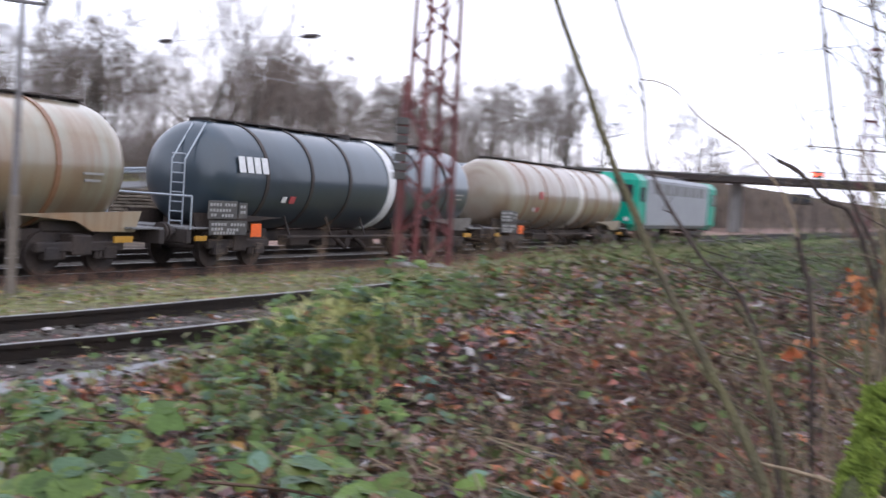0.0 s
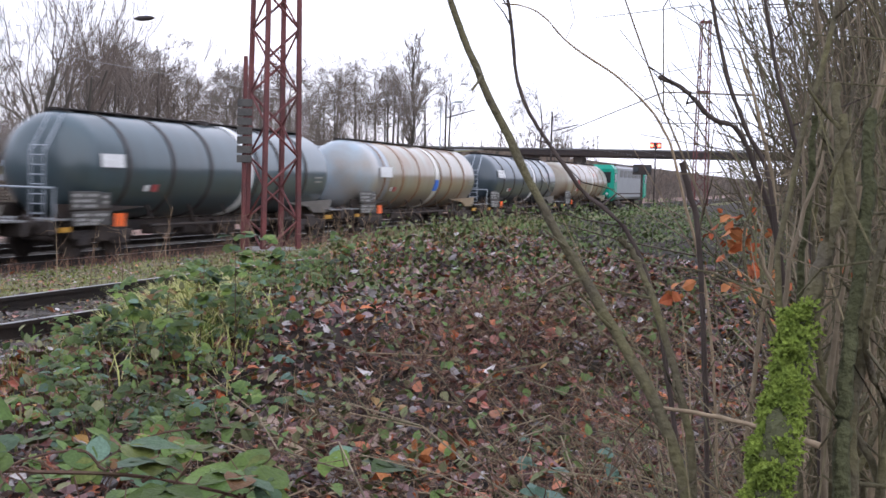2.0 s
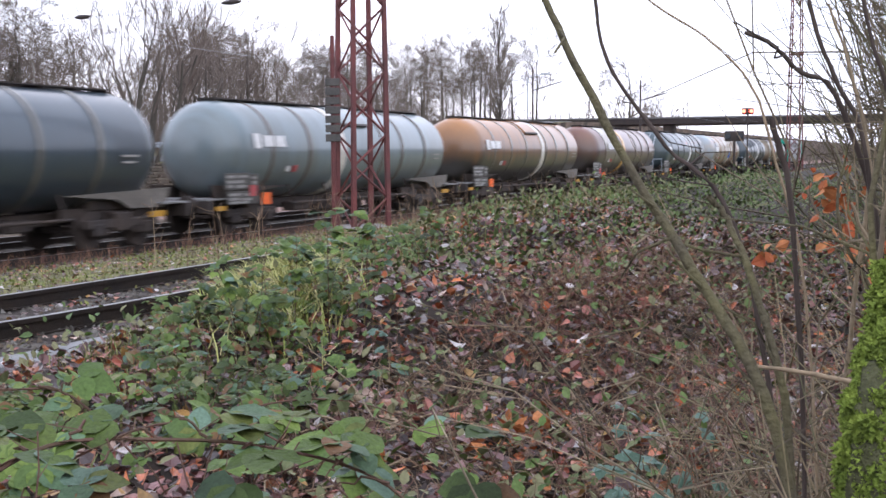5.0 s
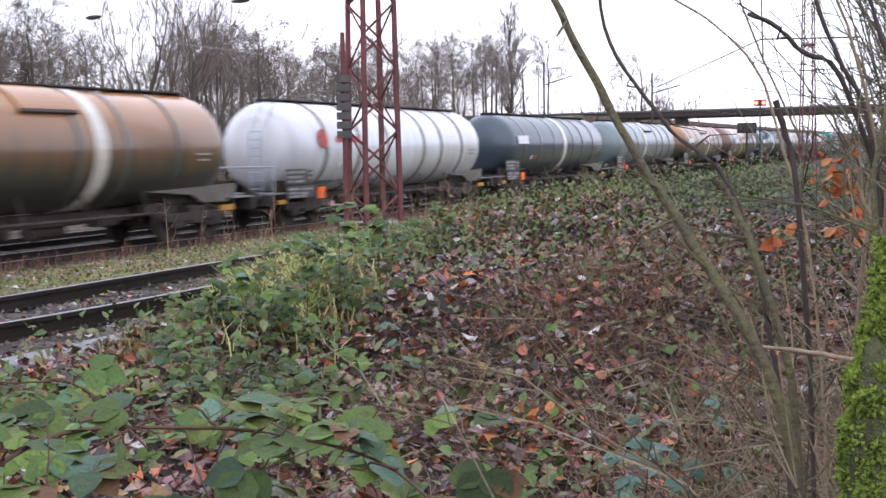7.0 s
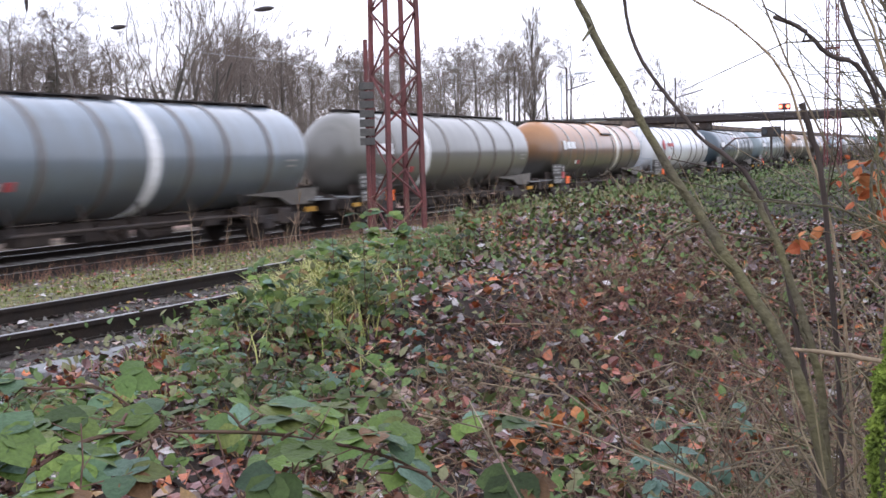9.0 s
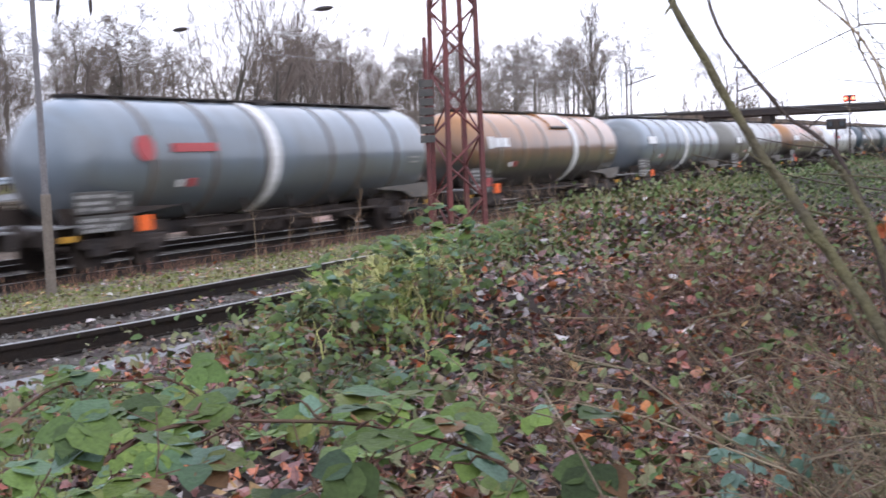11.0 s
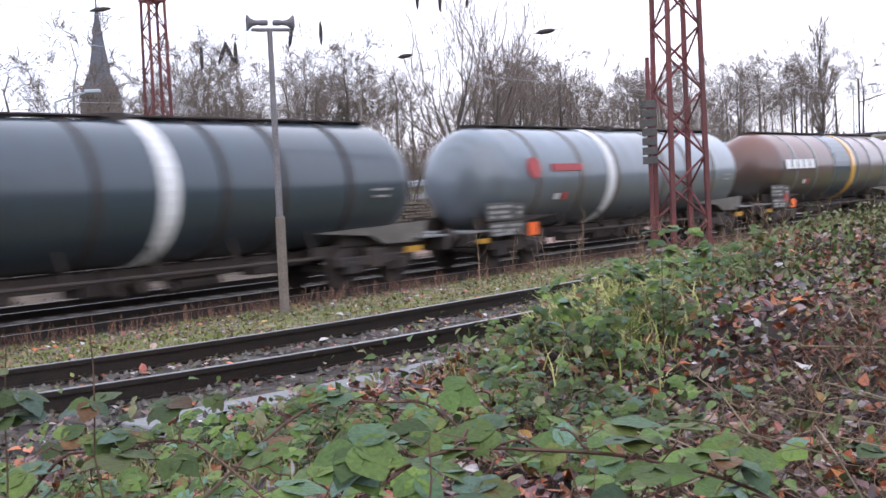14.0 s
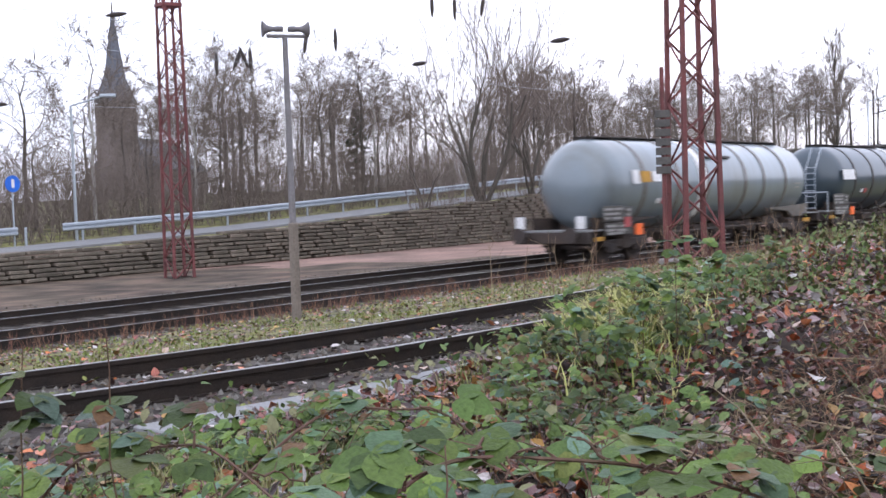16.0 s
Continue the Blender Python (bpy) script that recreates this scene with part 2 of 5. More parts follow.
def tank_paint(name, base, dirt, dirt_amount=0.5, streak=0.4, rough=0.34, grime_shade=0.0, reach=0.0):
    """Weathered tank paint: broad stains and vertical rust streaks round the barrel."""
    m = bpy.data.materials.new(name)
    m.use_nodes = True
    n, l = m.node_tree.nodes, m.node_tree.links
    b = n["Principled BSDF"]
    b.inputs["Roughness"].default_value = rough
    b.inputs["Coat Weight"].default_value, b.inputs["Coat Roughness"].default_value = 0.6, 0.14
    tc, mp = n.new("ShaderNodeTexCoord"), n.new("ShaderNodeMapping")
    mp.inputs["Scale"].default_value = (2.2, 0.25, 0.25)
    l.new(tc.outputs["Object"], mp.inputs[0])
    a, s, g = (n.new("ShaderNodeTexNoise") for _ in range(3))
    a.inputs["Scale"].default_value, a.inputs["Detail"].default_value = 0.55, 6
    s.inputs["Scale"].default_value, s.inputs["Detail"].default_value = 1.6, 5
    g.inputs["Scale"].default_value = 30
    l.new(tc.outputs["Object"], a.inputs[0]), l.new(mp.outputs[0], s.inputs[0]), l.new(tc.outputs["Object"], g.inputs[0])
    oi = n.new("ShaderNodeObjectInfo")
    off = n.new("ShaderNodeVectorMath")
    off.operation = "ADD"
    l.new(tc.outputs["Object"], off.inputs[0])
    sc = n.new("ShaderNodeMath")
    sc.operation, sc.inputs[1].default_value = "MULTIPLY", 50
    l.new(oi.outputs["Random"], sc.inputs[0]), l.new(sc.outputs[0], off.inputs[1]), l.new(off.outputs[0], a.inputs[0])
    ra, rs = n.new("ShaderNodeMapRange"), n.new("ShaderNodeMapRange")
    for r_, top in ((ra, dirt_amount), (rs, streak)):
        r_.inputs[1].default_value, r_.inputs[2].default_value, r_.inputs[4].default_value = 0.42, 0.68, top
    l.new(a.outputs[0], ra.inputs[0]), l.new(s.outputs[0], rs.inputs[0])
    m1, m2, m3 = (n.new("ShaderNodeMix") for _ in range(3))
    for x in (m1, m2, m3):
        x.data_type = "RGBA"
    m3.blend_type, m3.inputs[0].default_value = "MULTIPLY", 0.25
    m1.inputs[6].default_value, m1.inputs[7].default_value = (*base, 1), (*dirt, 1)
    m2.inputs[7].default_value = (*[c * 0.6 for c in dirt], 1)
    l.new(ra.outputs[0], m1.inputs[0]), l.new(m1.outputs[2], m2.inputs[6]), l.new(rs.outputs[0], m2.inputs[0])
    out = m2.outputs[2]
    if grime_shade:
        # road film splashed from the track, plus painted underside shade; ragged upper edge
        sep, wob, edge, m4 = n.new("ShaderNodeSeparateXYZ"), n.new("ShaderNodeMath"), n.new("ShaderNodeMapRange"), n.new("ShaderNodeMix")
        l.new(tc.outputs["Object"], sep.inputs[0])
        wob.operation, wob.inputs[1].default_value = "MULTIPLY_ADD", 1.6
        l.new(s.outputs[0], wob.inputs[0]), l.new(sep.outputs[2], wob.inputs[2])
        edge.inputs[1].default_value, edge.inputs[2].default_value, edge.inputs[3].default_value, edge.inputs[4].default_value = -0.15 + reach, 1.65 + reach, grime_shade, 0.0
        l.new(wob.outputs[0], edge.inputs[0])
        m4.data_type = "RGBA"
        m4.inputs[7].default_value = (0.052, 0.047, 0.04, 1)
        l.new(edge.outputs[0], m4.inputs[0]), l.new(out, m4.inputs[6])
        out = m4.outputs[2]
    l.new(out, m3.inputs[6]), l.new(g.outputs[0], m3.inputs[7]), l.new(m3.outputs[2], b.inputs["Base Color"])
    return m


# ---- mesh helpers ----
def part(name, bm, material, parent=None, label="", smooth=False):
    me = bpy.data.meshes.new(name)
    bm.to_mesh(me)
    bm.free()
    me.materials.append(material)
    if smooth:
        me.shade_smooth()
    ob = new(name, me)
    ob.parent = parent
    return tagged(ob, label) if label else ob


def share(name, ob, m, parent):
    """Another object on the same mesh."""
    o = new(name, ob.data)
    o.parent = parent
    o.matrix_local = m
    return o


def empty(name, label, category, group="", kind="", at=None):
    ob = new(name)
    if at is not None:
        ob.matrix_world = at
    return tagged(ob, label, category, group, kind)


def box(bm, x0, y0, z0, x1, y1, z1, m=None, bev=0.0):
    r = bmesh.ops.create_cube(bm, size=1, matrix=Matrix.Translation(((x0 + x1) / 2, (y0 + y1) / 2, (z0 + z1) / 2)) @ Matrix.Diagonal((x1 - x0, y1 - y0, z1 - z0, 1)))
    vs = r["verts"]
    if bev:
        es = list({e for v in vs for e in v.link_edges})
        vs = list({v for f in bmesh.ops.bevel(bm, geom=es, offset=bev, segments=1, affect="EDGES")["faces"] for v in f.verts} | {v for v in vs if v.is_valid})
    if m:
        bmesh.ops.transform(bm, matrix=m, verts=[v for v in vs if v.is_valid])
    return bm


def rod(bm, a, b, r0, r1=None, n=8):
    a, b = Vector(a), Vector(b)
    d = b - a
    bmesh.ops.create_cone(bm, cap_ends=True, segments=n, radius1=r0, radius2=r0 if r1 is None else r1, depth=d.length,
                          matrix=Matrix.Translation((a + b) / 2) @ d.to_track_quat("Z", "Y").to_matrix().to_4x4())
    return bm


def lathe(profile, n=32, axis="X"):
    """A body of revolution: profile of (along, radius)."""
    bm = bmesh.new()
    rings = []
    for x, r in profile:
        ring = []
        for k in range(n):
            a = 2 * math.pi * k / n
            c, s = math.cos(a) * r, math.sin(a) * r
            ring.append(bm.verts.new((x, c, s) if axis == "X" else (c, s, x)))
        rings.append(ring)
    for p, q in zip(rings, rings[1:]):
        for k in range(n):
            bm.faces.new((p[k], p[(k + 1) % n], q[(k + 1) % n], q[k]))
    bm.faces.new(rings[0][::-1]), bm.faces.new(rings[-1])
    bmesh.ops.recalc_face_normals(bm, faces=bm.faces)
    return bm


class Soup:
    """Collects many small pieces as plain vertex and face lists."""

    def __init__(self):
        self.v, self.f = [], []

    def tube(self, pts, radii, n=4):
        base = len(self.v)
        for i, (p, r) in enumerate(zip(pts, radii)):
            d = (pts[min(i + 1, len(pts) - 1)] - pts[max(i - 1, 0)]).normalized()
            u = d.orthogonal().normalized()
            w = d.cross(u)
            for k in range(n):
                a = 2 * math.pi * k / n
                self.v.append(p + u * (math.cos(a) * r) + w * (math.sin(a) * r))
        for i in range(len(pts) - 1):
            for k in range(n):
                a, b = base + i * n + k, base + i * n + (k + 1) % n
                self.f.append((a, b, b + n, a + n))

    def leaf(self, p, size, d, up, width=0.6, fold=0.25, curl=0.15, round_=False):
        """A pointed leaf that starts at p and runs along d, folded on its midrib."""
        s = d.cross(up).normalized()
        up = s.cross(d).normalized()
        b = len(self.v)
        if round_:
            st = ((0.06, 0.45), (0.25, 0.95), (0.5, 1.0), (0.75, 0.68), (0.92, 0.25))
            for t, w_ in st:
                c = p + d * (size * t) - up * (curl * size * t * t)
                h = width * size * 0.5 * w_
                wav = 0.05 * h * (1 if int(t * 100) % 2 else -1)
                self.v += [c + s * h + up * (fold * h + wav), c, c - s * h + up * (fold * h - wav)]
            self.v += [p, p + d * size - up * (curl * size)]
            self.f += [(b + 15, b + 1, b), (b + 15, b + 2, b + 1), (b + 12, b + 13, b + 16), (b + 13, b + 14, b + 16)]
            for k in range(4):
                q = b + 3 * k
                self.f += [(q, q + 1, q + 4, q + 3), (q + 1, q + 2, q + 5, q + 4)]
            return
        for t, w_ in ((0.0, 0.0), (0.3, 1.0), (0.65, 0.8), (1.0, 0.0)):
            c = p + d * (size * t) - up * (curl * size * t * t)
            if w_ == 0:
                self.v.append(c)
            else:
                h = width * size * 0.5 * w_
                self.v += [c + s * h + up * (fold * h), c, c - s * h + up * (fold * h)]
        self.f += [(b, b + 2, b + 1), (b, b + 3, b + 2), (b + 1, b + 2, b + 5, b + 4), (b + 2, b + 3, b + 6, b + 5), (b + 4, b + 5, b + 7), (b + 5, b + 6, b + 7)]

    def blade(self, p, h, w_, lean):
        b = len(self.v)
        s = Vector((-lean.y, lean.x, 0)).normalized() * w_
        mid, top = p + Vector((0, 0, h * 0.6)) + lean * 0.3, p + Vector((0, 0, h)) + lean
        self.v += [p - s, p + s, mid + s * 0.7, mid - s * 0.7, top]
        self.f += [(b, b + 1, b + 2, b + 3), (b + 3, b + 2, b + 4)]

    def done(self, name, material, parent=None, smooth=False):
        me = bpy.data.meshes.new(name)
        me.from_pydata([tuple(v) for v in self.v], [], self.f)
        me.materials.append(material)
        if smooth:
            me.shade_smooth()
        ob = new(name, me)
        ob.parent = parent
        return ob


R = random.Random(7)


def rv(k=1.0):
    return Vector((R.uniform(-k, k), R.uniform(-k, k), R.uniform(-k, k)))


# ---- ground ----
def lerp_table(x, table):
    if x <= table[0][0]:
        return table[0][1]
    for (a, u), (b, v) in zip(table, table[1:]):
        if x <= b:
            t = (x - a) / (b - a)
            return u + (v - u) * t
    return table[-1][1]


def road_z(x):
    return lerp_table(x, ((-60, -0.1), (0, 0.25), (26, 0.95), (36, 1.3), (43, 1.65), (53, 2.15), (62, 2.65), (90, 4.2), (125, 5.9), (145, 6.2), (400, 6.2)))


def ground_z(x, y):
    z = lerp_table(y, ((-30, 1.3), (-6, 1.15), (0, 0.97), (4.5, 0.97), (5.6, 0.9), (6.3, 0.83), (9.4, 0.83), (10.5, 0.74), (13.75, 0.42), (16.0, 0.22), (17.3, 0.06), (17.9, -0.0), (24.6, 0.0), (30, -0.12), (35.4, -0.12), (36.0, -0.1)))
    if y > 36.0:
        k = min(1.0, (y - 36.0) / 0.7)
        z = -0.1 + k * (road_z(x) - 0.05 + 0.1)
        if y > 43:
            far = 0.6 + 0.03 * min(x, 100) / 1.0
            z += (far - z) * min(1, (y - 43) / 8)
    if y < 6.2:
        k = max(0.0, min(1.0, (x - 5.2) / 3.6)) * max(0.0, min(1.0, (y - 0.8) / 2.2)) * max(0.0, min(1.0, (6.1 - y) / 1.1))
        z += 0.36 * k * k * (3 - 2 * k)
    if 3.4 < y < 6.2 and x > 10.0:
        k = min(1.0, (x - 10.0) / 3.0) * min(1.0, (y - 3.4) / 1.6) * min(1.0, (6.2 - y) / 0.7)
        z += 0.34 * k * k * (3 - 2 * k)
    if y < 5.4:
        z += 0.07 * noise.noise(Vector((x * 0.9, y * 0.9, 0))) + 0.03 * noise.noise(Vector((x * 3, y * 3, 4)))
    elif y < 16.5:
        z += 0.02 * noise.noise(Vector((x * 1.5, y * 1.5, 2)))
    return z


def build_ground():
    xs = [-400, -200, -80, -40, -20, -10, -5] + [-3 + 0.4 * k for k in range(75)] + [27.2 + 0.9 * k for k in range(30)] + [55 + 3 * k for k in range(32)] + [160, 200, 300, 500, 900, 2500]
    ys = [-2500, -400, -100, -40, -20, -10, -6] + [-4 + 0.35 * k for k in range(62)] + [18, 20, 22, 24.4, 26, 28, 30, 32, 33.5, 35.4, 36.0, 36.2, 36.5, 36.7, 37.2, 39, 41.5, 42.5, 43.5, 46, 51, 60, 90, 150, 400, 2500]
    ys = sorted(set(ys))
    v = [(x, y, ground_z(x, y)) for y in ys for x in xs]
    n = len(xs)
    f = [(j * n + i, j * n + i + 1, (j + 1) * n + i + 1, (j + 1) * n + i) for j in range(len(ys) - 1) for i in range(n - 1)]
    me = bpy.data.meshes.new("ground")
    me.from_pydata(v, [], f)
    me.materials.append(SOIL), me.materials.append(GRAVEL), me.materials.append(SAND), me.materials.append(VERGE), me.materials.append(EARTH)
    for p in me.polygons:
        c = p.center
        if 6.2 < c.y < 9.4 or 17.0 < c.y < 24.4:
            p.material_index = 1
        elif 24.4 < c.y < 36 and c.x > 29.5 + 0.8 * (36 - c.y) + 1.2 * math.sin(c.y * 1.7):
            p.material_index = 2
        elif 24.4 < c.y < 36.6:
            p.material_index = 4
        elif 9.4 < c.y < 17.0 or c.y > 36.6:
            p.material_index = 3
    me.shade_smooth()
    tagged(new("ground", me), "damp earth, gravel and sand beside the railway", "ground", kind="structure")


build_ground()


def siding_bend(x):
    """The siding swings a little away from the bank at its near end."""
    return 0.023 * (10 - max(x, 2)) ** 2 + max(0, 2 - x) * 0.37 if x < 10 else 0.0


RAIL_Z = 0.18


def build_track(y, z, x0, x1, name, label, pieces, bend=None):
    tr = empty(name, label, "railway track", kind="structure")
    xs = [x0, x1] if not bend else [x0, -10, -4, 0, 2, 3, 4, 5, 6, 7, 8, 9, 10, x1]

    def bar(bm, c, half, za, zb):
        prev = None
        for x in xs:
            o = y + c + (bend(x) if bend else 0)
            ring = [bm.verts.new(p) for p in ((x, o - half, za), (x, o + half, za), (x, o + half, zb), (x, o - half, zb))]
            if prev:
                for k in range(4):
                    bm.faces.new((prev[k], ring[k], ring[(k + 1) % 4], prev[(k + 1) % 4]))
            prev = ring
        bmesh.ops.recalc_face_normals(bm, faces=bm.faces)

    for dy in (-0.75, 0.75):
        bm = bmesh.new()
        bar(bm, dy, 0.0625, z - 0.16, z - 0.145)
        bar(bm, dy, 0.012, z - 0.145, z - 0.04)
        bar(bm, dy, 0.036, z - 0.04, z - 0.004)
        rail = part("rail", bm, RAIL, tr)
        bm = bmesh.new()
        bar(bm, dy, 0.03, z - 0.004, z)
        part("rail_head", bm, RAILTOP, rail)
    bm = box(bmesh.new(), -0.13, -1.3, -0.16, 0.13, 1.3, 0, bev=0.015)
    first = part("sleeper", bm, SLEEPER, tr)
    first.matrix_local = pose(x0 + 0.3, y + (bend(x0 + 0.3) if bend else 0), z - 0.152)
    for k in range(1, pieces):
        x = x0 + 0.3 + 0.65 * k
        share("sleeper", first, pose(x, y + (bend(x) if bend else 0) + R.uniform(-0.03, 0.03), z - 0.152 + R.uniform(-0.012, 0.0), 0, 0, R.uniform(-1, 1)), tr)


build_track(7.85, 1.0, -20, 300, "siding_track", "disused siding with dark rusty rails among dead leaves", 200, siding_bend)
build_track(19.02, RAIL_Z, -60, 400, "main_track", "main line track with brown rails on dirty ballast", 200)
build_track(22.7, RAIL_Z, -60, 400, "far_track", "second main line track with rusty rails", 200)


# ---- the train ----
PITCH = 18.5
TRACK_Y = 19.02


def train_front(t):
    """Where the foremost wagon's buffers are along the track."""
    return 59.40 + 18.876 * t + 0.0729 * t * t


TR = 1.41
TZ = 2.34
LOW = -0.20


def barrel():
    prof = [(-7.86, 0.02), (-7.84, 0.35), (-7.76, 0.72), (-7.61, 1.02), (-7.39, 1.24), (-7.14, 1.36), (-6.9, TR)]
    return lathe(prof + [(-x, r) for x, r in reversed(prof)], 40)


def wagon_meshes():
    """The parts that all wagons share, once each."""
    me = {}

    def keep(name, bm, m, smooth=False):
        ob = part(name, bm, m, None, smooth=smooth)
        me[name] = ob.data
        bpy.data.objects.remove(ob)

    keep("band", lathe([(-0.07, TR - 0.01), (-0.07, TR + 0.025), (0.07, TR + 0.025), (0.07, TR - 0.01)], 40), GREYPLATE, False)
    keep("belt", lathe([(-0.22, TR - 0.01), (-0.22, TR + 0.03), (0.22, TR + 0.03), (0.22, TR - 0.01)], 40), WHITE, False)
    bm = bmesh.new()
    box(bm, -7.0, -0.32, TZ + TR + 0.04, 7.0, 0.32, TZ + TR + 0.07)
    for k in range(13):
        box(bm, -6.9 + 1.15 * k - 0.03, -0.3, TZ + TR - 0.05, -6.9 + 1.15 * k + 0.03, 0.3, TZ + TR + 0.04)
    keep("walkway", bm, DARKSTEEL)
    bm = bmesh.new()
    rod(bm, (0, 0, TZ + TR - 0.1), (0, 0, TZ + TR + 0.1), 0.42, n=18)
    keep("manhole", bm, DARKSTEEL)
    keep("headstock", box(bmesh.new(), -0.1, -1.3, 0.86, 0.1, 1.3, 1.2, bev=0.02), RUSTSTEEL)
    keep("sill", box(bmesh.new(), -2.05, -0.09, 0.92, 2.05, 0.09, 1.18, bev=0.01), RUSTSTEEL)
    keep("bolster", box(bmesh.new(), -0.9, -0.75, 1.1, 0.9, 0.75, 1.45, bev=0.04), RUSTSTEEL)
    keep("platform", box(bmesh.new(), -0.55, -1.25, 1.2, 0.55, 1.25, 1.24), GREYPLATE)
    for s, nm in ((-1, "saddle_rear"), (1, "saddle_front")):
        bm = bmesh.new()
        vs = [bm.verts.new((s * a, d, b)) for d in (-0.03, 0.03) for a, b in ((4.3, 1.50), (8.3, 1.60), (8.1, 1.12), (6.7, 1.14), (6.2, 1.36))]
        bm.faces.new(vs[:5]), bm.faces.new(vs[5:][::-1])
        for k in range(5):
            bm.faces.new((vs[k], vs[5 + k], vs[5 + (k + 1) % 5], vs[(k + 1) % 5]))
        bmesh.ops.recalc_face_normals(bm, faces=bm.faces)
        keep(nm, bm, GREYPLATE)
    bm = bmesh.new()
    for y in (-1.02, 1.02):
        box(bm, -1.35, y - 0.07, 0.5, 1.35, y + 0.07, 0.72, bev=0.03)
        for x in (-0.9, 0.9):
            box(bm, x - 0.2, y - 0.11, 0.33, x + 0.2, y + 0.11, 0.62, bev=0.03)
        for x in (-0.62, -0.5, 0.5, 0.62):
            rod(bm, (x, y, 0.35), (x, y, 0.72), 0.06)
        box(bm, -0.3, y - 0.09, 0.42, 0.3, y + 0.09, 0.86, bev=0.03)
    box(bm, -0.25, -1.0, 0.62, 0.25, 1.0, 0.88)
    keep("bogie", bm, RUSTSTEEL)
    bm = bmesh.new()
    for y in (-0.75, 0.75):
        s = 1 if y > 0 else -1
        rod(bm, (0, y - 0.065, 0.46), (0, y + 0.065, 0.46), 0.46, n=28)
        rod(bm, (0, y - s * 0.08, 0.46), (0, y - s * 0.05, 0.46), 0.487, n=28)
        rod(bm, (0, y + s * 0.06, 0.46), (0, y + s * 0.09, 0.46), 0.14, n=12)
    rod(bm, (0, -0.7, 0.46), (0, 0.7, 0.46), 0.08)
    keep("wheelset", bm, RUSTSTEEL)
    bm = bmesh.new()
    rod(bm, (0, 0, 0), (0.34, 0, 0), 0.1, n=12)
    rod(bm, (0.34, 0, 0), (0.40, 0, 0), 0.23, n=18)
    keep("buffer", bm, DARKSTEEL)
    bm = bmesh.new()
    for y in (-0.2, 0.2):
        rod(bm, (0, y, 1.2), (-0.0, y, TZ + 0.55), 0.022)
        rod(bm, (0, y, TZ + 0.55), (0.75, y, TZ + TR + 0.1), 0.022)
    for k in range(8):
        rod(bm, (0, -0.2, 1.35 + 0.24 * k), (0, 0.2, 1.35 + 0.24 * k), 0.016)
    keep("ladder", bm, GALV)
    bm = bmesh.new()
    rod(bm, (0, -1.3, 2.0), (0, 1.3, 2.0), 0.025)
    for y in (-1.3, 1.3):
        rod(bm, (0, y, 1.2), (0, y, 2.0), 0.025)
    keep("end_rail", bm, GALV)
    keep("emblem", rod(bmesh.new(), (0, -0.012, 0), (0, 0.012, 0), 0.5, n=10), REDP)
    bm = bmesh.new()
    box(bm, -0.86, -0.012, -0.02, 0.36, 0.012, 0.44, bev=0.01)
    box(bm, -0.78, -0.012, -0.42, 0.82, 0.012, -0.06, bev=0.01)
    box(bm, 0.42, -0.012, 0.0, 0.8, 0.012, 0.4, bev=0.01)
    keep("data_board", bm, BOARD)
    bm = bmesh.new()
    for x0, x1, z in ((-0.8, -0.3, 0.34), (-0.8, 0.1, 0.2), (-0.75, -0.45, 0.08), (-0.2, 0.3, 0.34), (-0.3, 0.25, 0.07), (0.48, 0.74, 0.3), (0.48, 0.7, 0.16), (-0.7, 0.0, -0.15), (-0.7, -0.2, -0.27), (0.1, 0.7, -0.16), (-0.05, 0.5, -0.29), (-0.6, 0.3, -0.37)):
        x = x0
        while x < x1 - 0.05:
            box(bm, x, -0.006, z - 0.035, min(x1, x + 0.09), 0.006, z + 0.035)
            x += 0.13
    keep("lettering", bm, MARK)

    def shell(x0, x1, a0, a1, r0, r1):
        """A curved plate on the near flank between two angles above the horizon."""
        bm = bmesh.new()
        rows_ = []
        for k in range(9):
            a = radians(a0 + (a1 - a0) * k / 8)
            rows_.append([bm.verts.new((x, -r * math.cos(a), r * math.sin(a))) for x, r in ((x0, r0), (x0, r1), (x1, r1), (x1, r0))])
        for p, q in zip(rows_, rows_[1:]):
            for k in range(4):
                bm.faces.new((p[k], p[(k + 1) % 4], q[(k + 1) % 4], q[k]))
        bm.faces.new(rows_[0]), bm.faces.new(rows_[-1])
        bmesh.ops.recalc_face_normals(bm, faces=bm.faces)
        return bm

    keep("step_plate", shell(-0.85, 0.85, 36, 80, TR + 0.005, TR + 0.05), GREYPLATE)
    keep("step_lip", shell(-0.9, 0.9, 33, 36, TR - 0.005, TR + 0.09), DARKSTEEL)
    keep("end_cap", lathe([(-7.875, 0.02), (-7.855, 0.35), (-7.775, 0.73), (-7.625, 1.03), (-7.40, 1.25), (-7.15, 1.37), (-6.9, TR + 0.012), (-5.1, TR + 0.012), (-5.1, TR - 0.01)], 40), WHITE, True)
    keep("blue_patch", shell(-0.23, 0.23, -25, -4, TR + 0.0, TR + 0.035), BLUE)
    for nm, m in (("hazard_plate", ORANGE), ("red_mark", REDP), ("white_mark", WHITE), ("yellow_handle", YELLOW)):
        keep(nm, box(bmesh.new(), -0.5, -0.012, -0.5, 0.5, 0.012, 0.5), m)
    bm = bmesh.new()
    rod(bm, (-4.4, -1.22, 0.98), (4.4, -1.22, 0.98), 0.04)
    rod(bm, (-4.4, 1.22, 0.98), (4.4, 1.22, 0.98), 0.04)
    for x in (-4.2, -2, 0, 2, 4.2):
        for s in (-1, 1):
            rod(bm, (x, s * 1.22, 0.98), (x, s * 0.95, 1.62), 0.03)
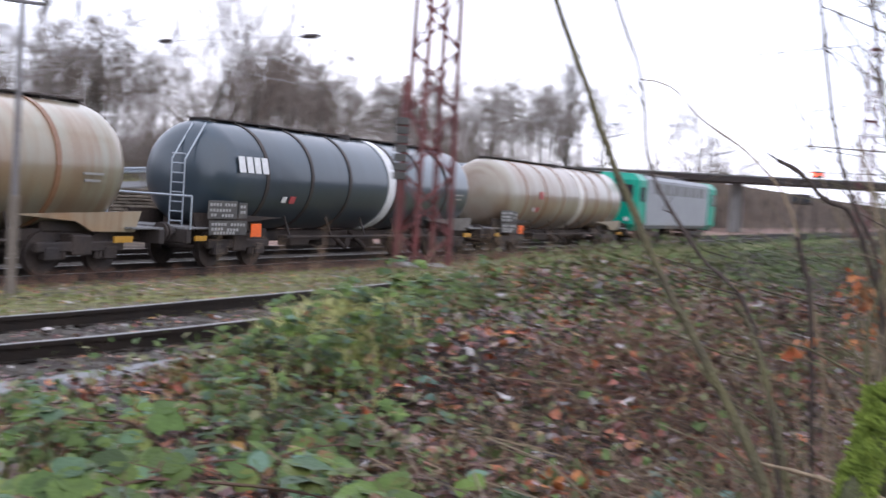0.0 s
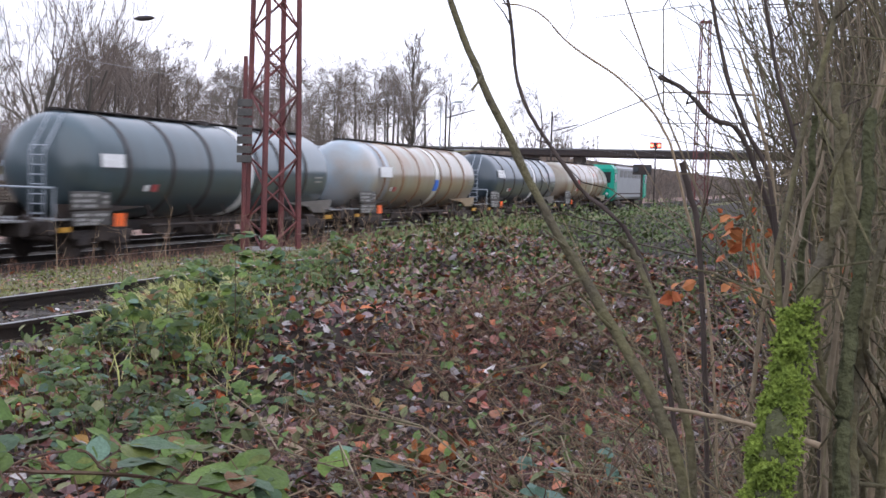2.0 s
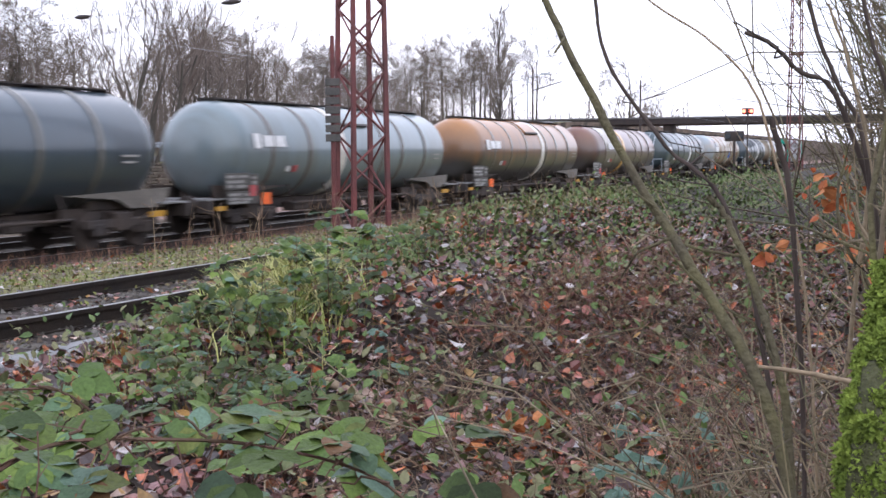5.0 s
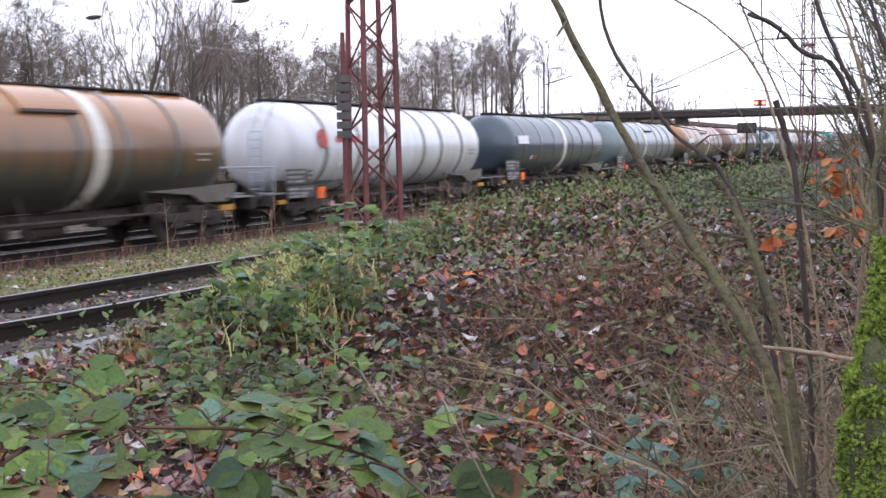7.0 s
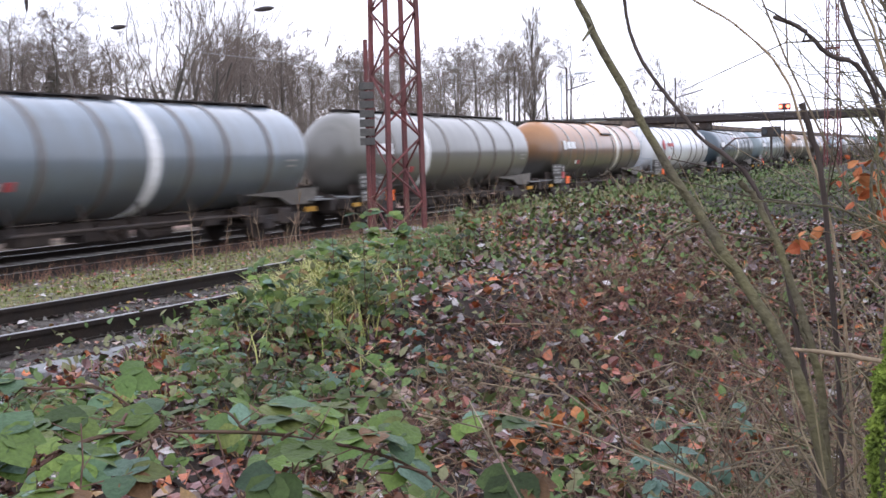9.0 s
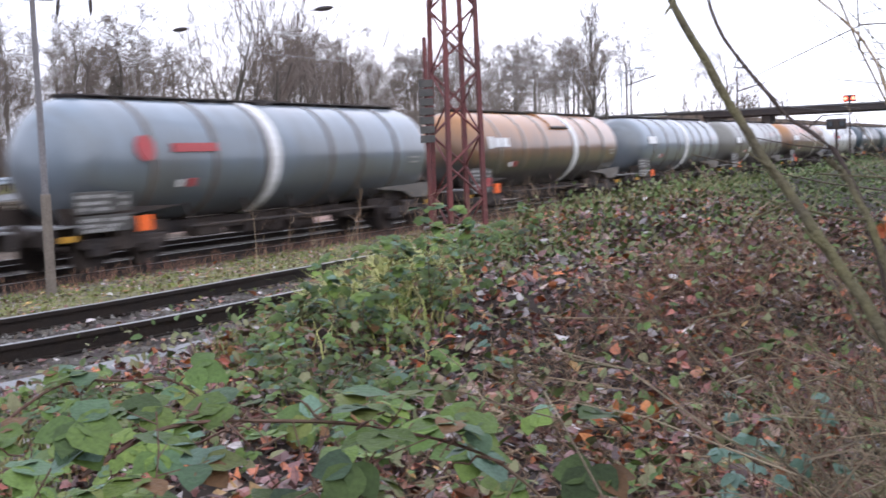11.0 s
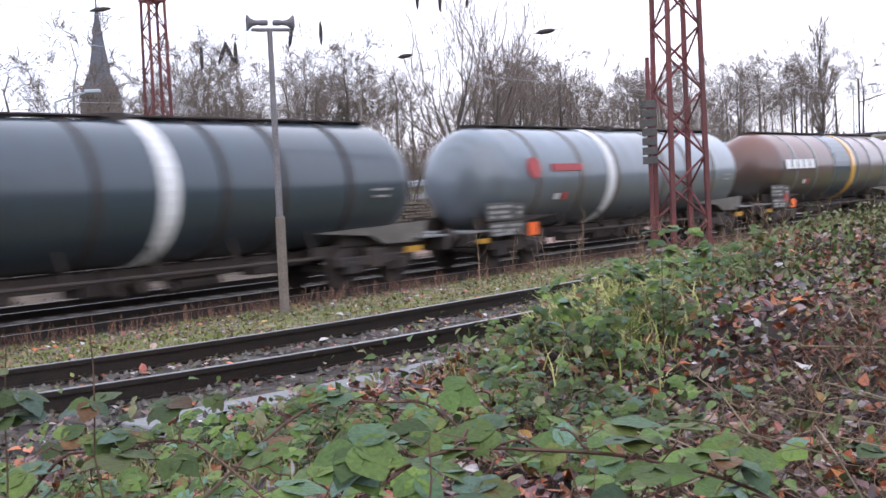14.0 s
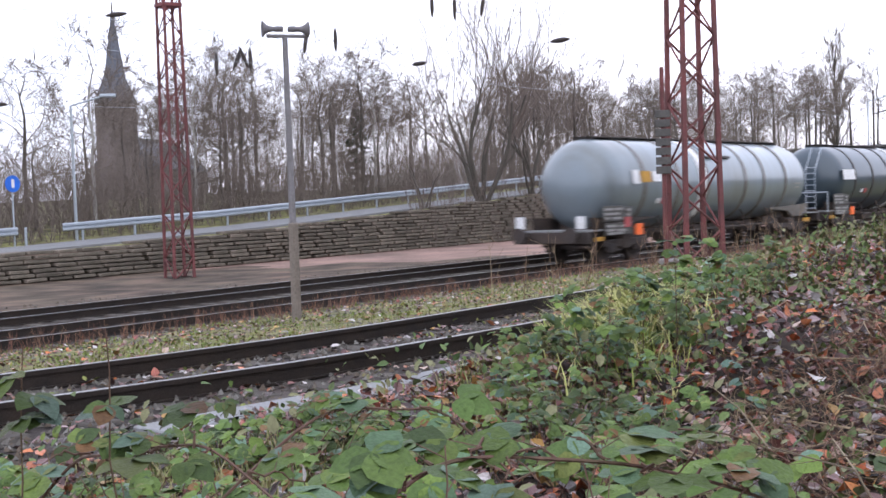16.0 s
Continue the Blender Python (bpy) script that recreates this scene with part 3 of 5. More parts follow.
    rod(bm, (0.2, -0.5, 0.75), (0.2, 0.5, 0.75), 0.16)
    box(bm, -5.2, -0.28, 0.80, 5.2, 0.28, 1.10, bev=0.02)
    box(bm, -3.9, -1.05, 0.72, -2.9, -0.6, 1.0, bev=0.03)
    box(bm, 2.6, -1.0, 0.76, 3.3, -0.55, 1.02, bev=0.03)
    for x in (-0.6, 0.6):
        rod(bm, (x, -0.9, 0.6), (x, -0.2, 1.1), 0.07)
    box(bm, -1.1, -0.35, 0.62, -0.2, 0.35, 0.95, bev=0.03)
    rod(bm, (1.3, 0, 0.7), (2.4, 0, 0.7), 0.2, n=12)
    keep("brake_gear", bm, RUSTSTEEL)
    return me


WM = wagon_meshes()
BARREL = barrel()
BARREL_ME = bpy.data.meshes.new("tank")
BARREL.to_mesh(BARREL_ME)
BARREL.free()
BARREL_ME.shade_smooth()


def put(name, me, parent, m=None, material=None, label=""):
    if material:
        me = me.copy()
        me.materials.clear()
        me.materials.append(material)
    ob = new(name, me)
    ob.parent = parent
    if m is not None:
        ob.matrix_local = m
    return tagged(ob, label) if label else ob


def side_plate(x, z, w_, h):
    """Pose of a plate of that size on the near flank, lying against the barrel at height z."""
    a = math.asin(max(-1, min(1, (z - TZ) / (TR + 0.05))))
    y = -(TR + 0.045) * math.cos(a)
    return pose(x, y, z, -math.degrees(a), 0, 0) @ Matrix.Diagonal((w_, 1, h, 1))


def tank_wagon(label, paint, belt_x=0.6, belt=None, bands=(-5.7, -3.5, -1.4, 1.6, 3.2, 5.2), logo=None, name_plate=True, band_mat=None, hatch=None, ladder=False, danger=False, step=None, blue_end=False):
    w = empty("tank_wagon", label, "tank wagon", "tank wagons of the freight train")
    tank = put("tank", BARREL_ME, w, pose(0, 0, TZ), paint)
    for x in bands:
        put("band", WM["band"], tank, pose(x, 0, 0), band_mat or (DARKSTEEL if paint in (P_DARK, P_TEAL) else P_BANDBROWN))
    if belt:
        put("belt", WM["belt"], tank, pose(belt_x, 0, 0), belt, "broad painted belt round the tank")
    put("walkway", WM["walkway"], w)
    put("manhole", WM["manhole"], w)
    for y in (-1.0, 1.0):
        put("saddle", WM["saddle_rear"], w, pose(0, y, LOW), RUSTSTEEL)
        put("saddle", WM["saddle_front"], w, pose(0, y, LOW), paint if paint in (P_TAN, P_PATINA) else SKIRT)
    put("brake_gear", WM["brake_gear"], w, pose(0, 0, LOW))
    for s in (-1, 1):
        put("headstock", WM["headstock"], w, pose(s * 8.75, 0, LOW))
        put("bolster", WM["bolster"], w, pose(s * 6.35, 0, LOW))
        put("platform", WM["platform"], w, pose(s * 8.3, 0, LOW))
        for y in (-0.62, 0.62):
            put("sill", WM["sill"], w, pose(s * 6.65, y, LOW))
        bg = put("bogie", WM["bogie"], w, pose(s * 6.35, 0, 0))
        for x in (-0.9, 0.9):
            put("wheelset", WM["wheelset"], bg, pose(x, 0, 0))
        for y in (-0.875, 0.875):
            put("buffer", WM["buffer"], w, pose(s * 8.82, y, 0.92, 0, 0, 0 if s > 0 else 180))
    if ladder:
        put("ladder", WM["ladder"], w, pose(-8.1, -0.35, LOW))
        put("end_rail", WM["end_rail"], w, pose(-8.72, 0, LOW))
    board = put("data_board", WM["data_board"], w, pose(-7.25, -1.33, 1.28), None, "dark data boards with rows of pale marks")
    tagged(put("lettering", WM["lettering"], board, pose(0, -0.016, 0)), kind="stuff")
    put("hazard_plate", WM["hazard_plate"], w, pose(-6.05, -1.36, 0.98) @ Matrix.Diagonal((0.46, 1, 0.34, 1)), None, "orange hazard plate")
    if danger:
        put("red_mark", WM["red_mark"], w, pose(-6.75, -1.365, 1.22) @ Matrix.Diagonal((0.34, 1, 0.3, 1)))
    put("red_mark", WM["red_mark"], w, side_plate(-4.4, 1.8, 0.26, 0.2))
    put("white_mark", WM["white_mark"], w, side_plate(-4.8, 1.8, 0.2, 0.16))
    for k in range(2):
        put("white_mark", WM["white_mark"], w, side_plate(6.2, 2.2 - 0.15 * k, 0.62 - 0.15 * k, 0.05), MARK)
    put("yellow_handle", WM["yellow_handle"], w, pose(-8.3, -1.3, 0.78) @ Matrix.Diagonal((0.45, 2, 0.12, 1)))
    put("yellow_handle", WM["yellow_handle"], w, pose(7.4, -1.3, 0.78) @ Matrix.Diagonal((0.6, 2, 0.14, 1)))
    if name_plate:
        put("white_mark", WM["white_mark"], w, side_plate(-6.5, 2.5, 1.0, 0.34), None, "white lettered panel")
    for kind_, x, z, a, b in logo or ():
        nm = {"w": "white_mark", "r": "red_mark", "y": "yellow_handle", "e": "emblem"}[kind_]
        put(nm, WM[nm], w, side_plate(x, z, a, b))
    if step is not None:
        put("step_plate", WM["step_plate"], tank, pose(step, 0, 0), paint, "curved step plate below the walkway")
        put("step_lip", WM["step_lip"], tank, pose(step, 0, 0))
    if blue_end:
        put("patch", WM["end_cap"], tank, None, P_PALEBLUE, "pale blue painted tank end")
        put("patch", WM["blue_patch"], tank, pose(belt_x, 0, 0), None, "blue square on the white belt")
    if hatch:
        put("patch", WM["belt"], tank, pose(hatch[0], 0, 0) @ Matrix.Diagonal((hatch[1], 0.99, 0.99, 1)), hatch[2], "dark painted section of the tank")
    return w


P_TAN = tank_paint("tan_tank", (0.36, 0.32, 0.25), (0.28, 0.15, 0.08), 0.7, 0.6, grime_shade=0.3)
P_PATINA = tank_paint("weathered_pale_tank", (0.36, 0.33, 0.24), (0.38, 0.20, 0.09), 0.8, 0.6, grime_shade=0.45)
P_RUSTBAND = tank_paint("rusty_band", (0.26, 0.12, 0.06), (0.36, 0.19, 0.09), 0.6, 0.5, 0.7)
P_DARK = tank_paint("anthracite_tank", (0.026, 0.052, 0.076), (0.04, 0.048, 0.055), 0.4, 0.25, 0.36, grime_shade=0.3)
P_TEAL = tank_paint("dark_teal_tank", (0.045, 0.085, 0.105), (0.06, 0.07, 0.07), 0.5, 0.3, 0.36, grime_shade=0.3)
P_RUST = tank_paint("rust_brown_tank", (0.185, 0.066, 0.052), (0.25, 0.11, 0.05), 0.65, 0.55, grime_shade=0.95, reach=0.35)
P_ORANGE = tank_paint("ochre_tank", (0.50, 0.205, 0.045), (0.34, 0.15, 0.05), 0.55, 0.45, grime_shade=1.0, reach=0.4)
P_PALEBLUE = tank_paint("pale_blue_end", (0.34, 0.42, 0.48), (0.42, 0.27, 0.13), 0.6, 0.2, grime_shade=0.3)
P_GREY = tank_paint("grey_green_tank", (0.19, 0.25, 0.275), (0.15, 0.14, 0.11), 0.5, 0.35, grime_shade=0.35)
P_LAST = tank_paint("pale_blue_grey_tank", (0.23, 0.285, 0.325), (0.17, 0.16, 0.13), 0.45, 0.35, grime_shade=0.35)
P_BLUEGREY = tank_paint("blue_grey_tank", (0.21, 0.265, 0.32), (0.15, 0.14, 0.12), 0.5, 0.4, grime_shade=0.6)
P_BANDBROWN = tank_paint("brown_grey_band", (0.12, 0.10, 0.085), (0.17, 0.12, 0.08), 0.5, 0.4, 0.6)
P_WHITE = tank_paint("white_tank", (0.80, 0.82, 0.85), (0.5, 0.42, 0.36), 0.35, 0.3, grime_shade=0.2)
P_OLIVE = tank_paint("olive_grey_tank", (0.20, 0.19, 0.165), (0.13, 0.12, 0.10), 0.6, 0.4, grime_shade=0.6)
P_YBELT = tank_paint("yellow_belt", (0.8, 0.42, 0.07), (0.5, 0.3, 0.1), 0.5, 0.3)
P_CREAMDIRT = tank_paint("dirty_cream_section", (0.40, 0.34, 0.24), (0.25, 0.17, 0.10), 0.6, 0.5, grime_shade=0.95, reach=0.2)
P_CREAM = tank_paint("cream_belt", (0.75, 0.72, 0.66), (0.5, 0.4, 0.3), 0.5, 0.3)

BIG = [("w", -6.9 + 0.34 * k, 2.66, 0.25, 0.42) for k in range(4)]
VLOGO = [("w", -6.6, 2.6, 0.35, 0.42), ("w", -6.0, 2.6, 0.55, 0.32), ("w", -5.35, 2.6, 0.55, 0.32)]
REDLOGO = [("e", -6.0, 2.6, 0.6, 0.6), ("r", -4.3, 2.6, 1.6, 0.2)]
WAGONS = [
    tank_wagon("tan tank wagon with rust streaks and white belt", P_TAN, 1.0, P_CREAM, logo=[("r", -4.2, 2.4, 0.3, 0.3)], band_mat=P_RUSTBAND, name_plate=False),
    tank_wagon("anthracite tank wagon with white belt and letters", P_DARK, 1.2, WHITE, logo=BIG, name_plate=False, ladder=True),
    tank_wagon("tan weathered tank wagon with pale blue end and cream belt", P_PATINA, 1.0, P_CREAM, logo=[("w", -5.6, 2.5, 1.3, 0.42)], band_mat=P_RUSTBAND, name_plate=False, blue_end=True),
    tank_wagon("dark teal tank wagon with white belt", P_TEAL, 1.0, WHITE, ladder=True),
    tank_wagon("rusty brown tank wagon with ochre belt", P_RUST, -1.4, P_YBELT, logo=[("w", -4.9, 2.62, 0.5, 0.36), ("w", -4.0, 2.62, 1.1, 0.34)], name_plate=False, danger=True, hatch=(-4.2, 7.0, P_CREAMDIRT)),
    tank_wagon("ochre tank wagon with dirty flanks and cream belt", P_ORANGE, 1.0, P_CREAM, logo=VLOGO, band_mat=P_OLIVE, name_plate=False, step=-0.2),
    tank_wagon("grey green tank wagon with cream belt", P_GREY, -1.4, P_CREAM, logo=VLOGO, name_plate=False, danger=True, step=-0.1),
    tank_wagon("slate blue tank wagon with white name panel", P_DARK, 0.2, P_CREAM, logo=[("w", -6.1, 2.6, 1.4, 0.36)], band_mat=P_OLIVE, name_plate=False),
    tank_wagon("white tank wagon with red emblem and rust stains", P_WHITE, 0.2, None, logo=REDLOGO, name_plate=False, ladder=True),
    tank_wagon("ochre tank wagon with dark lower flanks", P_ORANGE, 2.3, P_CREAM, logo=VLOGO, band_mat=P_OLIVE, name_plate=False, danger=True, step=0.9),
    tank_wagon("olive grey tank wagon with white belt", P_OLIVE, -3.2, WHITE),
    tank_wagon("blue grey tank wagon with white belt", P_BLUEGREY, 0.2, WHITE, logo=[("w", -6.1, 2.6, 1.3, 0.36)], name_plate=False),
    tank_wagon("ochre tank wagon with white belt", P_ORANGE, 1.8, WHITE, logo=VLOGO, band_mat=P_OLIVE, name_plate=False, danger=True, step=0.5),
    tank_wagon("blue grey tank wagon with red emblem", P_BLUEGREY, -1.1, WHITE, logo=REDLOGO, name_plate=False),
    tank_wagon("white tank wagon with red emblem and brown bands", P_WHITE, 0.2, None, logo=REDLOGO, band_mat=P_TAN, name_plate=False, ladder=True),
    tank_wagon("rust red tank wagon with black section and yellow belt", P_RUST, 0.9, P_YBELT, logo=[("w", -6.6 + 0.62 * k, 2.5, 0.5, 0.36) for k in range(5)], band_mat=P_GREY, name_plate=False, hatch=(-0.35, 4.0, P_DARK), danger=True),
    tank_wagon("grey tank wagon with red emblem", P_BLUEGREY, -1.8, WHITE, logo=REDLOGO, name_plate=False),
    tank_wagon("anthracite tank wagon with white panel", P_DARK, 0.2, WHITE, logo=[("w", -6.6, 2.5, 1.35, 0.42)], name_plate=False, ladder=True),
    tank_wagon("pale grey last tank wagon with tail plates", P_LAST, -1.75, WHITE, logo=[("w", -6.3, 2.55, 0.4, 0.42), ("y", -5.7, 2.55, 0.6, 0.34), ("w", -5.0, 2.55, 0.6, 0.32)], name_plate=False, danger=True, step=-0.2),
]
for y in (-1.15, 1.15):
    put("tail_plate", WM["white_mark"], WAGONS[-1], pose(-8.87, y * 0.9, 1.28, 0, 0, 90) @ Matrix.Diagonal((0.3, 1, 0.36, 1)), None, "white and red tail plate")


def locomotive():
    lo = empty("locomotive", "teal and silver electric freight locomotive", "locomotive")
    def shell(x0, x1, z0, z1, half, m, nm, rnd=0.25):
        bm = box(bmesh.new(), x0, -half, z0, x1, half, z1, bev=rnd)
        return part(nm, bm, m, lo)
    shell(-7.2, 7.2, 1.0, 3.85, 1.42, LOCOGREY, "body", 0.2)
    for s in (-1, 1):
        cab = shell(min(s * 7.0, s * 9.1), max(s * 7.0, s * 9.1), 0.9, 3.9, 1.46, TEAL, "cab", 0.35)
        for y in (-0.68, 0.68):
            part("windscreen", box(bmesh.new(), s * 9.11 - 0.02, y - 0.55, 2.4, s * 9.11 + 0.02, y + 0.55, 3.3, bev=0.01), GLASS, cab)
            part("lamp", rod(bmesh.new(), (s * 9.1, y * 1.4, 1.5), (s * 9.15, y * 1.4, 1.5), 0.12), WHITE, cab)
        for y in (-1.47, 1.47):
            part("side_window", box(bmesh.new(), s * 8.1 - 0.4, y - 0.015, 2.45, s * 8.1 + 0.4, y + 0.015, 3.2), GLASS, cab)
        for y in (-0.875, 0.875):
            put("buffer", WM["buffer"], lo, pose(s * 9.05, y, 1.05, 0, 0, 0 if s > 0 else 180))
        bg = put("bogie", WM["bogie"], lo, pose(s * 5.2, 0, 0) @ Matrix.Diagonal((1.25, 1.15, 1.2, 1)))
        for x in (-1.05, 1.05):
            put("wheelset", WM["wheelset"], bg, pose(x, 0, 0))
    for x in range(-5, 6, 2):
        part("grille", box(bmesh.new(), x - 0.75, -1.45, 2.9, x + 0.75, -1.42, 3.5), GREYPLATE, lo)
    bm = bmesh.new()
    for s in (-1, 1):
        rod(bm, (s * 5.5, -0.5, 3.85), (s * 4.0, -0.5, 4.05), 0.03), rod(bm, (s * 5.5, 0.5, 3.85), (s * 4.0, 0.5, 4.05), 0.03)
        rod(bm, (s * 4.0, -0.8, 4.08), (s * 4.0, 0.8, 4.08), 0.03)
    box(bm, -3, -0.6, 3.85, 3, 0.6, 4.02, bev=0.05)
    part("roof_gear", bm, DARKSTEEL, lo)
    return lo


LOCO = locomotive()


# ---- lattice masts ----
def lattice_mast(name, label, at, height, half, top_half, members, turn=20.0, leg=0.06):
    m = empty(name, label, "lattice mast", at=at @ pose(0, 0, 0, 0, 0, turn))
    for sx in (-1, 1):
        for sy in (-1, 1):
            bm = bmesh.new()
            rod(bm, (sx * half, sy * half, 0), (sx * top_half, sy * top_half, height), leg, leg * 0.85, 4)
            part("leg", bm, REDSTEEL, m)
    lev = [height * k / members for k in range(members + 1)]
    for a, b in zip(lev, lev[1:]):
        ha, hb = (half + (top_half - half) * z / height for z in (a, b))
        for s in (-1, 1):
            bm = bmesh.new()
            up = (lev.index(a) + (s > 0)) % 2
            p, q = (a, b) if up else (b, a)
            hp, hq = (ha, hb) if up else (hb, ha)
            rod(bm, (-hp, s * hp, p), (hq, s * hq, q), leg * 0.42, n=4)
            part("brace", bm, REDSTEEL, m)
            bm = bmesh.new()
            rod(bm, (s * hp, -hp, p), (s * hq, hq, q), leg * 0.42, n=4)
            part("brace", bm, REDSTEEL, m)
    for z in (height * 0.62, height * 0.985):
        h = half + (top_half - half) * z / height + 0.03
        bm = bmesh.new()
        for s in (-1, 1):
            box(bm, -h, s * h - 0.05, z - 0.06, h, s * h + 0.05, z + 0.06)
            box(bm, s * h - 0.05, -h, z - 0.06, s * h + 0.05, h, z + 0.06)
        part("collar", bm, REDSTEEL, m)
    part("foundation", box(bmesh.new(), -half - 0.25, -half - 0.25, -0.5, half + 0.25, half + 0.25, 0.08, bev=0.03), CONCRETE, m)
    return m


MASTR = lattice_mast("lattice_mast", "tall red-leaded steel lattice mast beside the main line", pose(29.6, 14.75, ground_z(29.6, 14.75)), 13.0, 0.53, 0.40, 15, 53, 0.085)
lattice_mast("lattice_mast", "red steel lattice mast before the stone wall", pose(26.2, 32.3, -0.2), 15.0, 0.36, 0.24, 20, 77)
lattice_mast("lattice_mast", "distant red steel lattice mast near the bridge", pose(90, 9.7, 0.8), 14.0, 0.5, 0.3, 14, 20)


# small grey sign on a thin post fixed beside the mast
def mast_sign():
    s = empty("track_sign", "weathered grey slatted sign plate on a rusty post", "sign", at=pose(28.75, 15.2, ground_z(28.75, 15.2), 0, 0, -63))
    bm = rod(bmesh.new(), (0, 0, 0), (0, 0, 5.3), 0.06)
    part("post", bm, REDSTEEL, s)
    for k in range(7):
        part("plate", box(bmesh.new(), -0.2, -0.12, 2.45 + 0.25 * k, 0.2, -0.06, 2.65 + 0.25 * k, bev=0.01), BOARD, s)


mast_sign()


def speaker_pole():
    z = ground_z(13.4, 13.75)
    p = empty("loudspeaker_pole", "grey pole with two horn loudspeakers on weathered post", "loudspeaker pole", at=pose(13.4, 13.75, z - 0.02))
    part("post", box(bmesh.new(), -0.068, -0.06, -0.3, 0.068, 0.06, 1.62, bev=0.02), POLEBASE, p)
    part("pole", rod(bmesh.new(), (0, 0, 0.6), (-0.02, 0, 4.55), 0.06, 0.045, 12), POLE, p)
    part("crossbar", rod(bmesh.new(), (-0.25, 0.17, 4.57), (0.25, -0.17, 4.57), 0.03), POLE, p)
    for s, yaw in ((-1, 145), (1, -35)):
        bm = lathe([(-0.14, 0.045), (-0.04, 0.05), (0.0, 0.04), (0.08, 0.05), (0.14, 0.085), (0.18, 0.13), (0.19, 0.13), (0.14, 0.06)], 18)
        h = part("horn", bm, HORN, p, "grey horn loudspeaker", True)
        h.matrix_local = pose(s * 0.15, -s * 0.10, 4.68, 0, 0, yaw)


speaker_pole()


# ---- bank wall, road, guard rail ----
def bank_wall():
    w = empty("wall_bank", "terraced retaining wall of rough brown blocks", "retaining wall", kind="structure")
    bm = box(bmesh.new(), -0.46, -0.2, -0.058, 0.46, 0.2, 0.058, bev=0.018)
    first = part("block", bm, STONE, w)
    n = 0
    spots = []
    for row in range(17):
        x = -2 + 0.45 * (row % 2)
        while x < 92:
            top = road_z(x) + 0.05
            z = -0.02 + 0.152 * row
            if z < top:
                spots.append((x, 35.92 + 0.055 * row + R.uniform(-0.04, 0.04), z, R.uniform(-3, 3), R.uniform(0.8, 1.1)))
            x += 0.98 + R.uniform(-0.04, 0.08)
    near = sorted(spots, key=lambda s: abs(s[0] - 36))
    for k, (x, y, z, a, s) in enumerate(near[:300]):
        mm = pose(x, y, z, R.uniform(-4, 4), R.uniform(-1.5, 1.5), a) @ Matrix.Diagonal((s, 1, R.uniform(0.85, 1.05), 1))
        if k == 0:
            first.matrix_local = mm
        else:
            share("block", first, mm, w)
    sp = Soup()
    for x, y, z, a, s in near[300:]:
        b = len(sp.v)
        for dz in (-0.056, 0.056):
            for dx, dy in ((-0.4, -0.2), (0.4, -0.2), (0.4, 0.2), (-0.4, 0.2)):
                sp.v.append(Vector((x + dx * s, y + dy, z + dz)))
        sp.f += [(b, b + 1, b + 5, b + 4), (b + 1, b + 2, b + 6, b + 5), (b + 2, b + 3, b + 7, b + 6), (b + 3, b, b + 4, b + 7), (b + 4, b + 5, b + 6, b + 7)]
    tagged(sp.done("blocks", STONE, w), kind="stuff")


def strip(name, y0, y1, dz, m, label, cat, x0=-40, x1=128):
    xs = [x0 + 2 * k for k in range(int((x1 - x0) / 2) + 1)]
    v, f = [], []
    for x in xs:
        z = road_z(x) + dz
        v += [(x, y0, z), (x, y1, z), (x, y1, z - 0.3), (x, y0, z - 0.3)]
    for k in range(len(xs) - 1):
        a = 4 * k
        f += [(a, a + 4, a + 5, a + 1), (a + 1, a + 5, a + 6, a + 2), (a + 3, a + 7, a + 4, a)]
    me = bpy.data.meshes.new(name)
    me.from_pydata(v, [], f)
    me.materials.append(m)
    tagged(new(name, me), label, cat, kind="structure")


strip("road", 37.7, 41.4, 0.03, ASPHALT, "grey asphalt ramp road climbing to the bridge", "road")


def guard_rail():
    g = empty("guard_rail", "galvanised steel guard rail along the ramp road", "guard rail")
    post = None
    for k in range(42):
        x = -10 + 2.6 * k
        if post is None:
            post = part("post", box(bmesh.new(), -0.05, -0.03, -0.2, 0.05, 0.03, 0.72, bev=0.008), GALV, g)
            post.matrix_local = pose(x, 41.75, road_z(x))
        else:
            share("post", post, pose(x, 41.75, road_z(x)), g)
    for x0 in range(-10, 96, 2):
        if x0 == 26:
            continue
        bm = bmesh.new()
        prof = ((-0.16, 0.0), (-0.12, -0.06), (-0.05, -0.06), (0.0, 0.0), (0.05, -0.06), (0.12, -0.06), (0.16, 0.0))
        a = [bm.verts.new((x0, 41.68 + d, road_z(x0) + 0.6 + h)) for h, d in prof]
        b = [bm.verts.new((x0 + 2, 41.68 + d, road_z(x0 + 2) + 0.6 + h)) for h, d in prof]
        for k in range(6):
            bm.faces.new((a[k], a[k + 1], b[k + 1], b[k]))
        part("beam", bm, GALV, g)


guard_rail()


# ---- bridge over the tracks ----
def bridge():
    b = empty("road_bridge", "low concrete road bridge across the railway", "bridge", kind="structure")
    part("deck", box(bmesh.new(), 139, -60, 5.75, 148, 60, 6.45, bev=0.05), DARKSTEEL, b)
    part("parapet", box(bmesh.new(), 138.9, -60, 6.45, 139.1, 60, 6.62), GREYPLATE, b)
    for y in (3.0, 30.0):
        part("pier", box(bmesh.new(), 142, y - 0.5, -0.4, 145, y + 0.5, 5.75, bev=0.1), CONCRETE, b)
    part("abutment", box(bmesh.new(), 140, 36, -0.5, 147, 60, 5.75), CONCRETE, b)
    part("abutment", box(bmesh.new(), 140, -60, -0.5, 147, -4, 5.75), CONCRETE, b)


bridge()


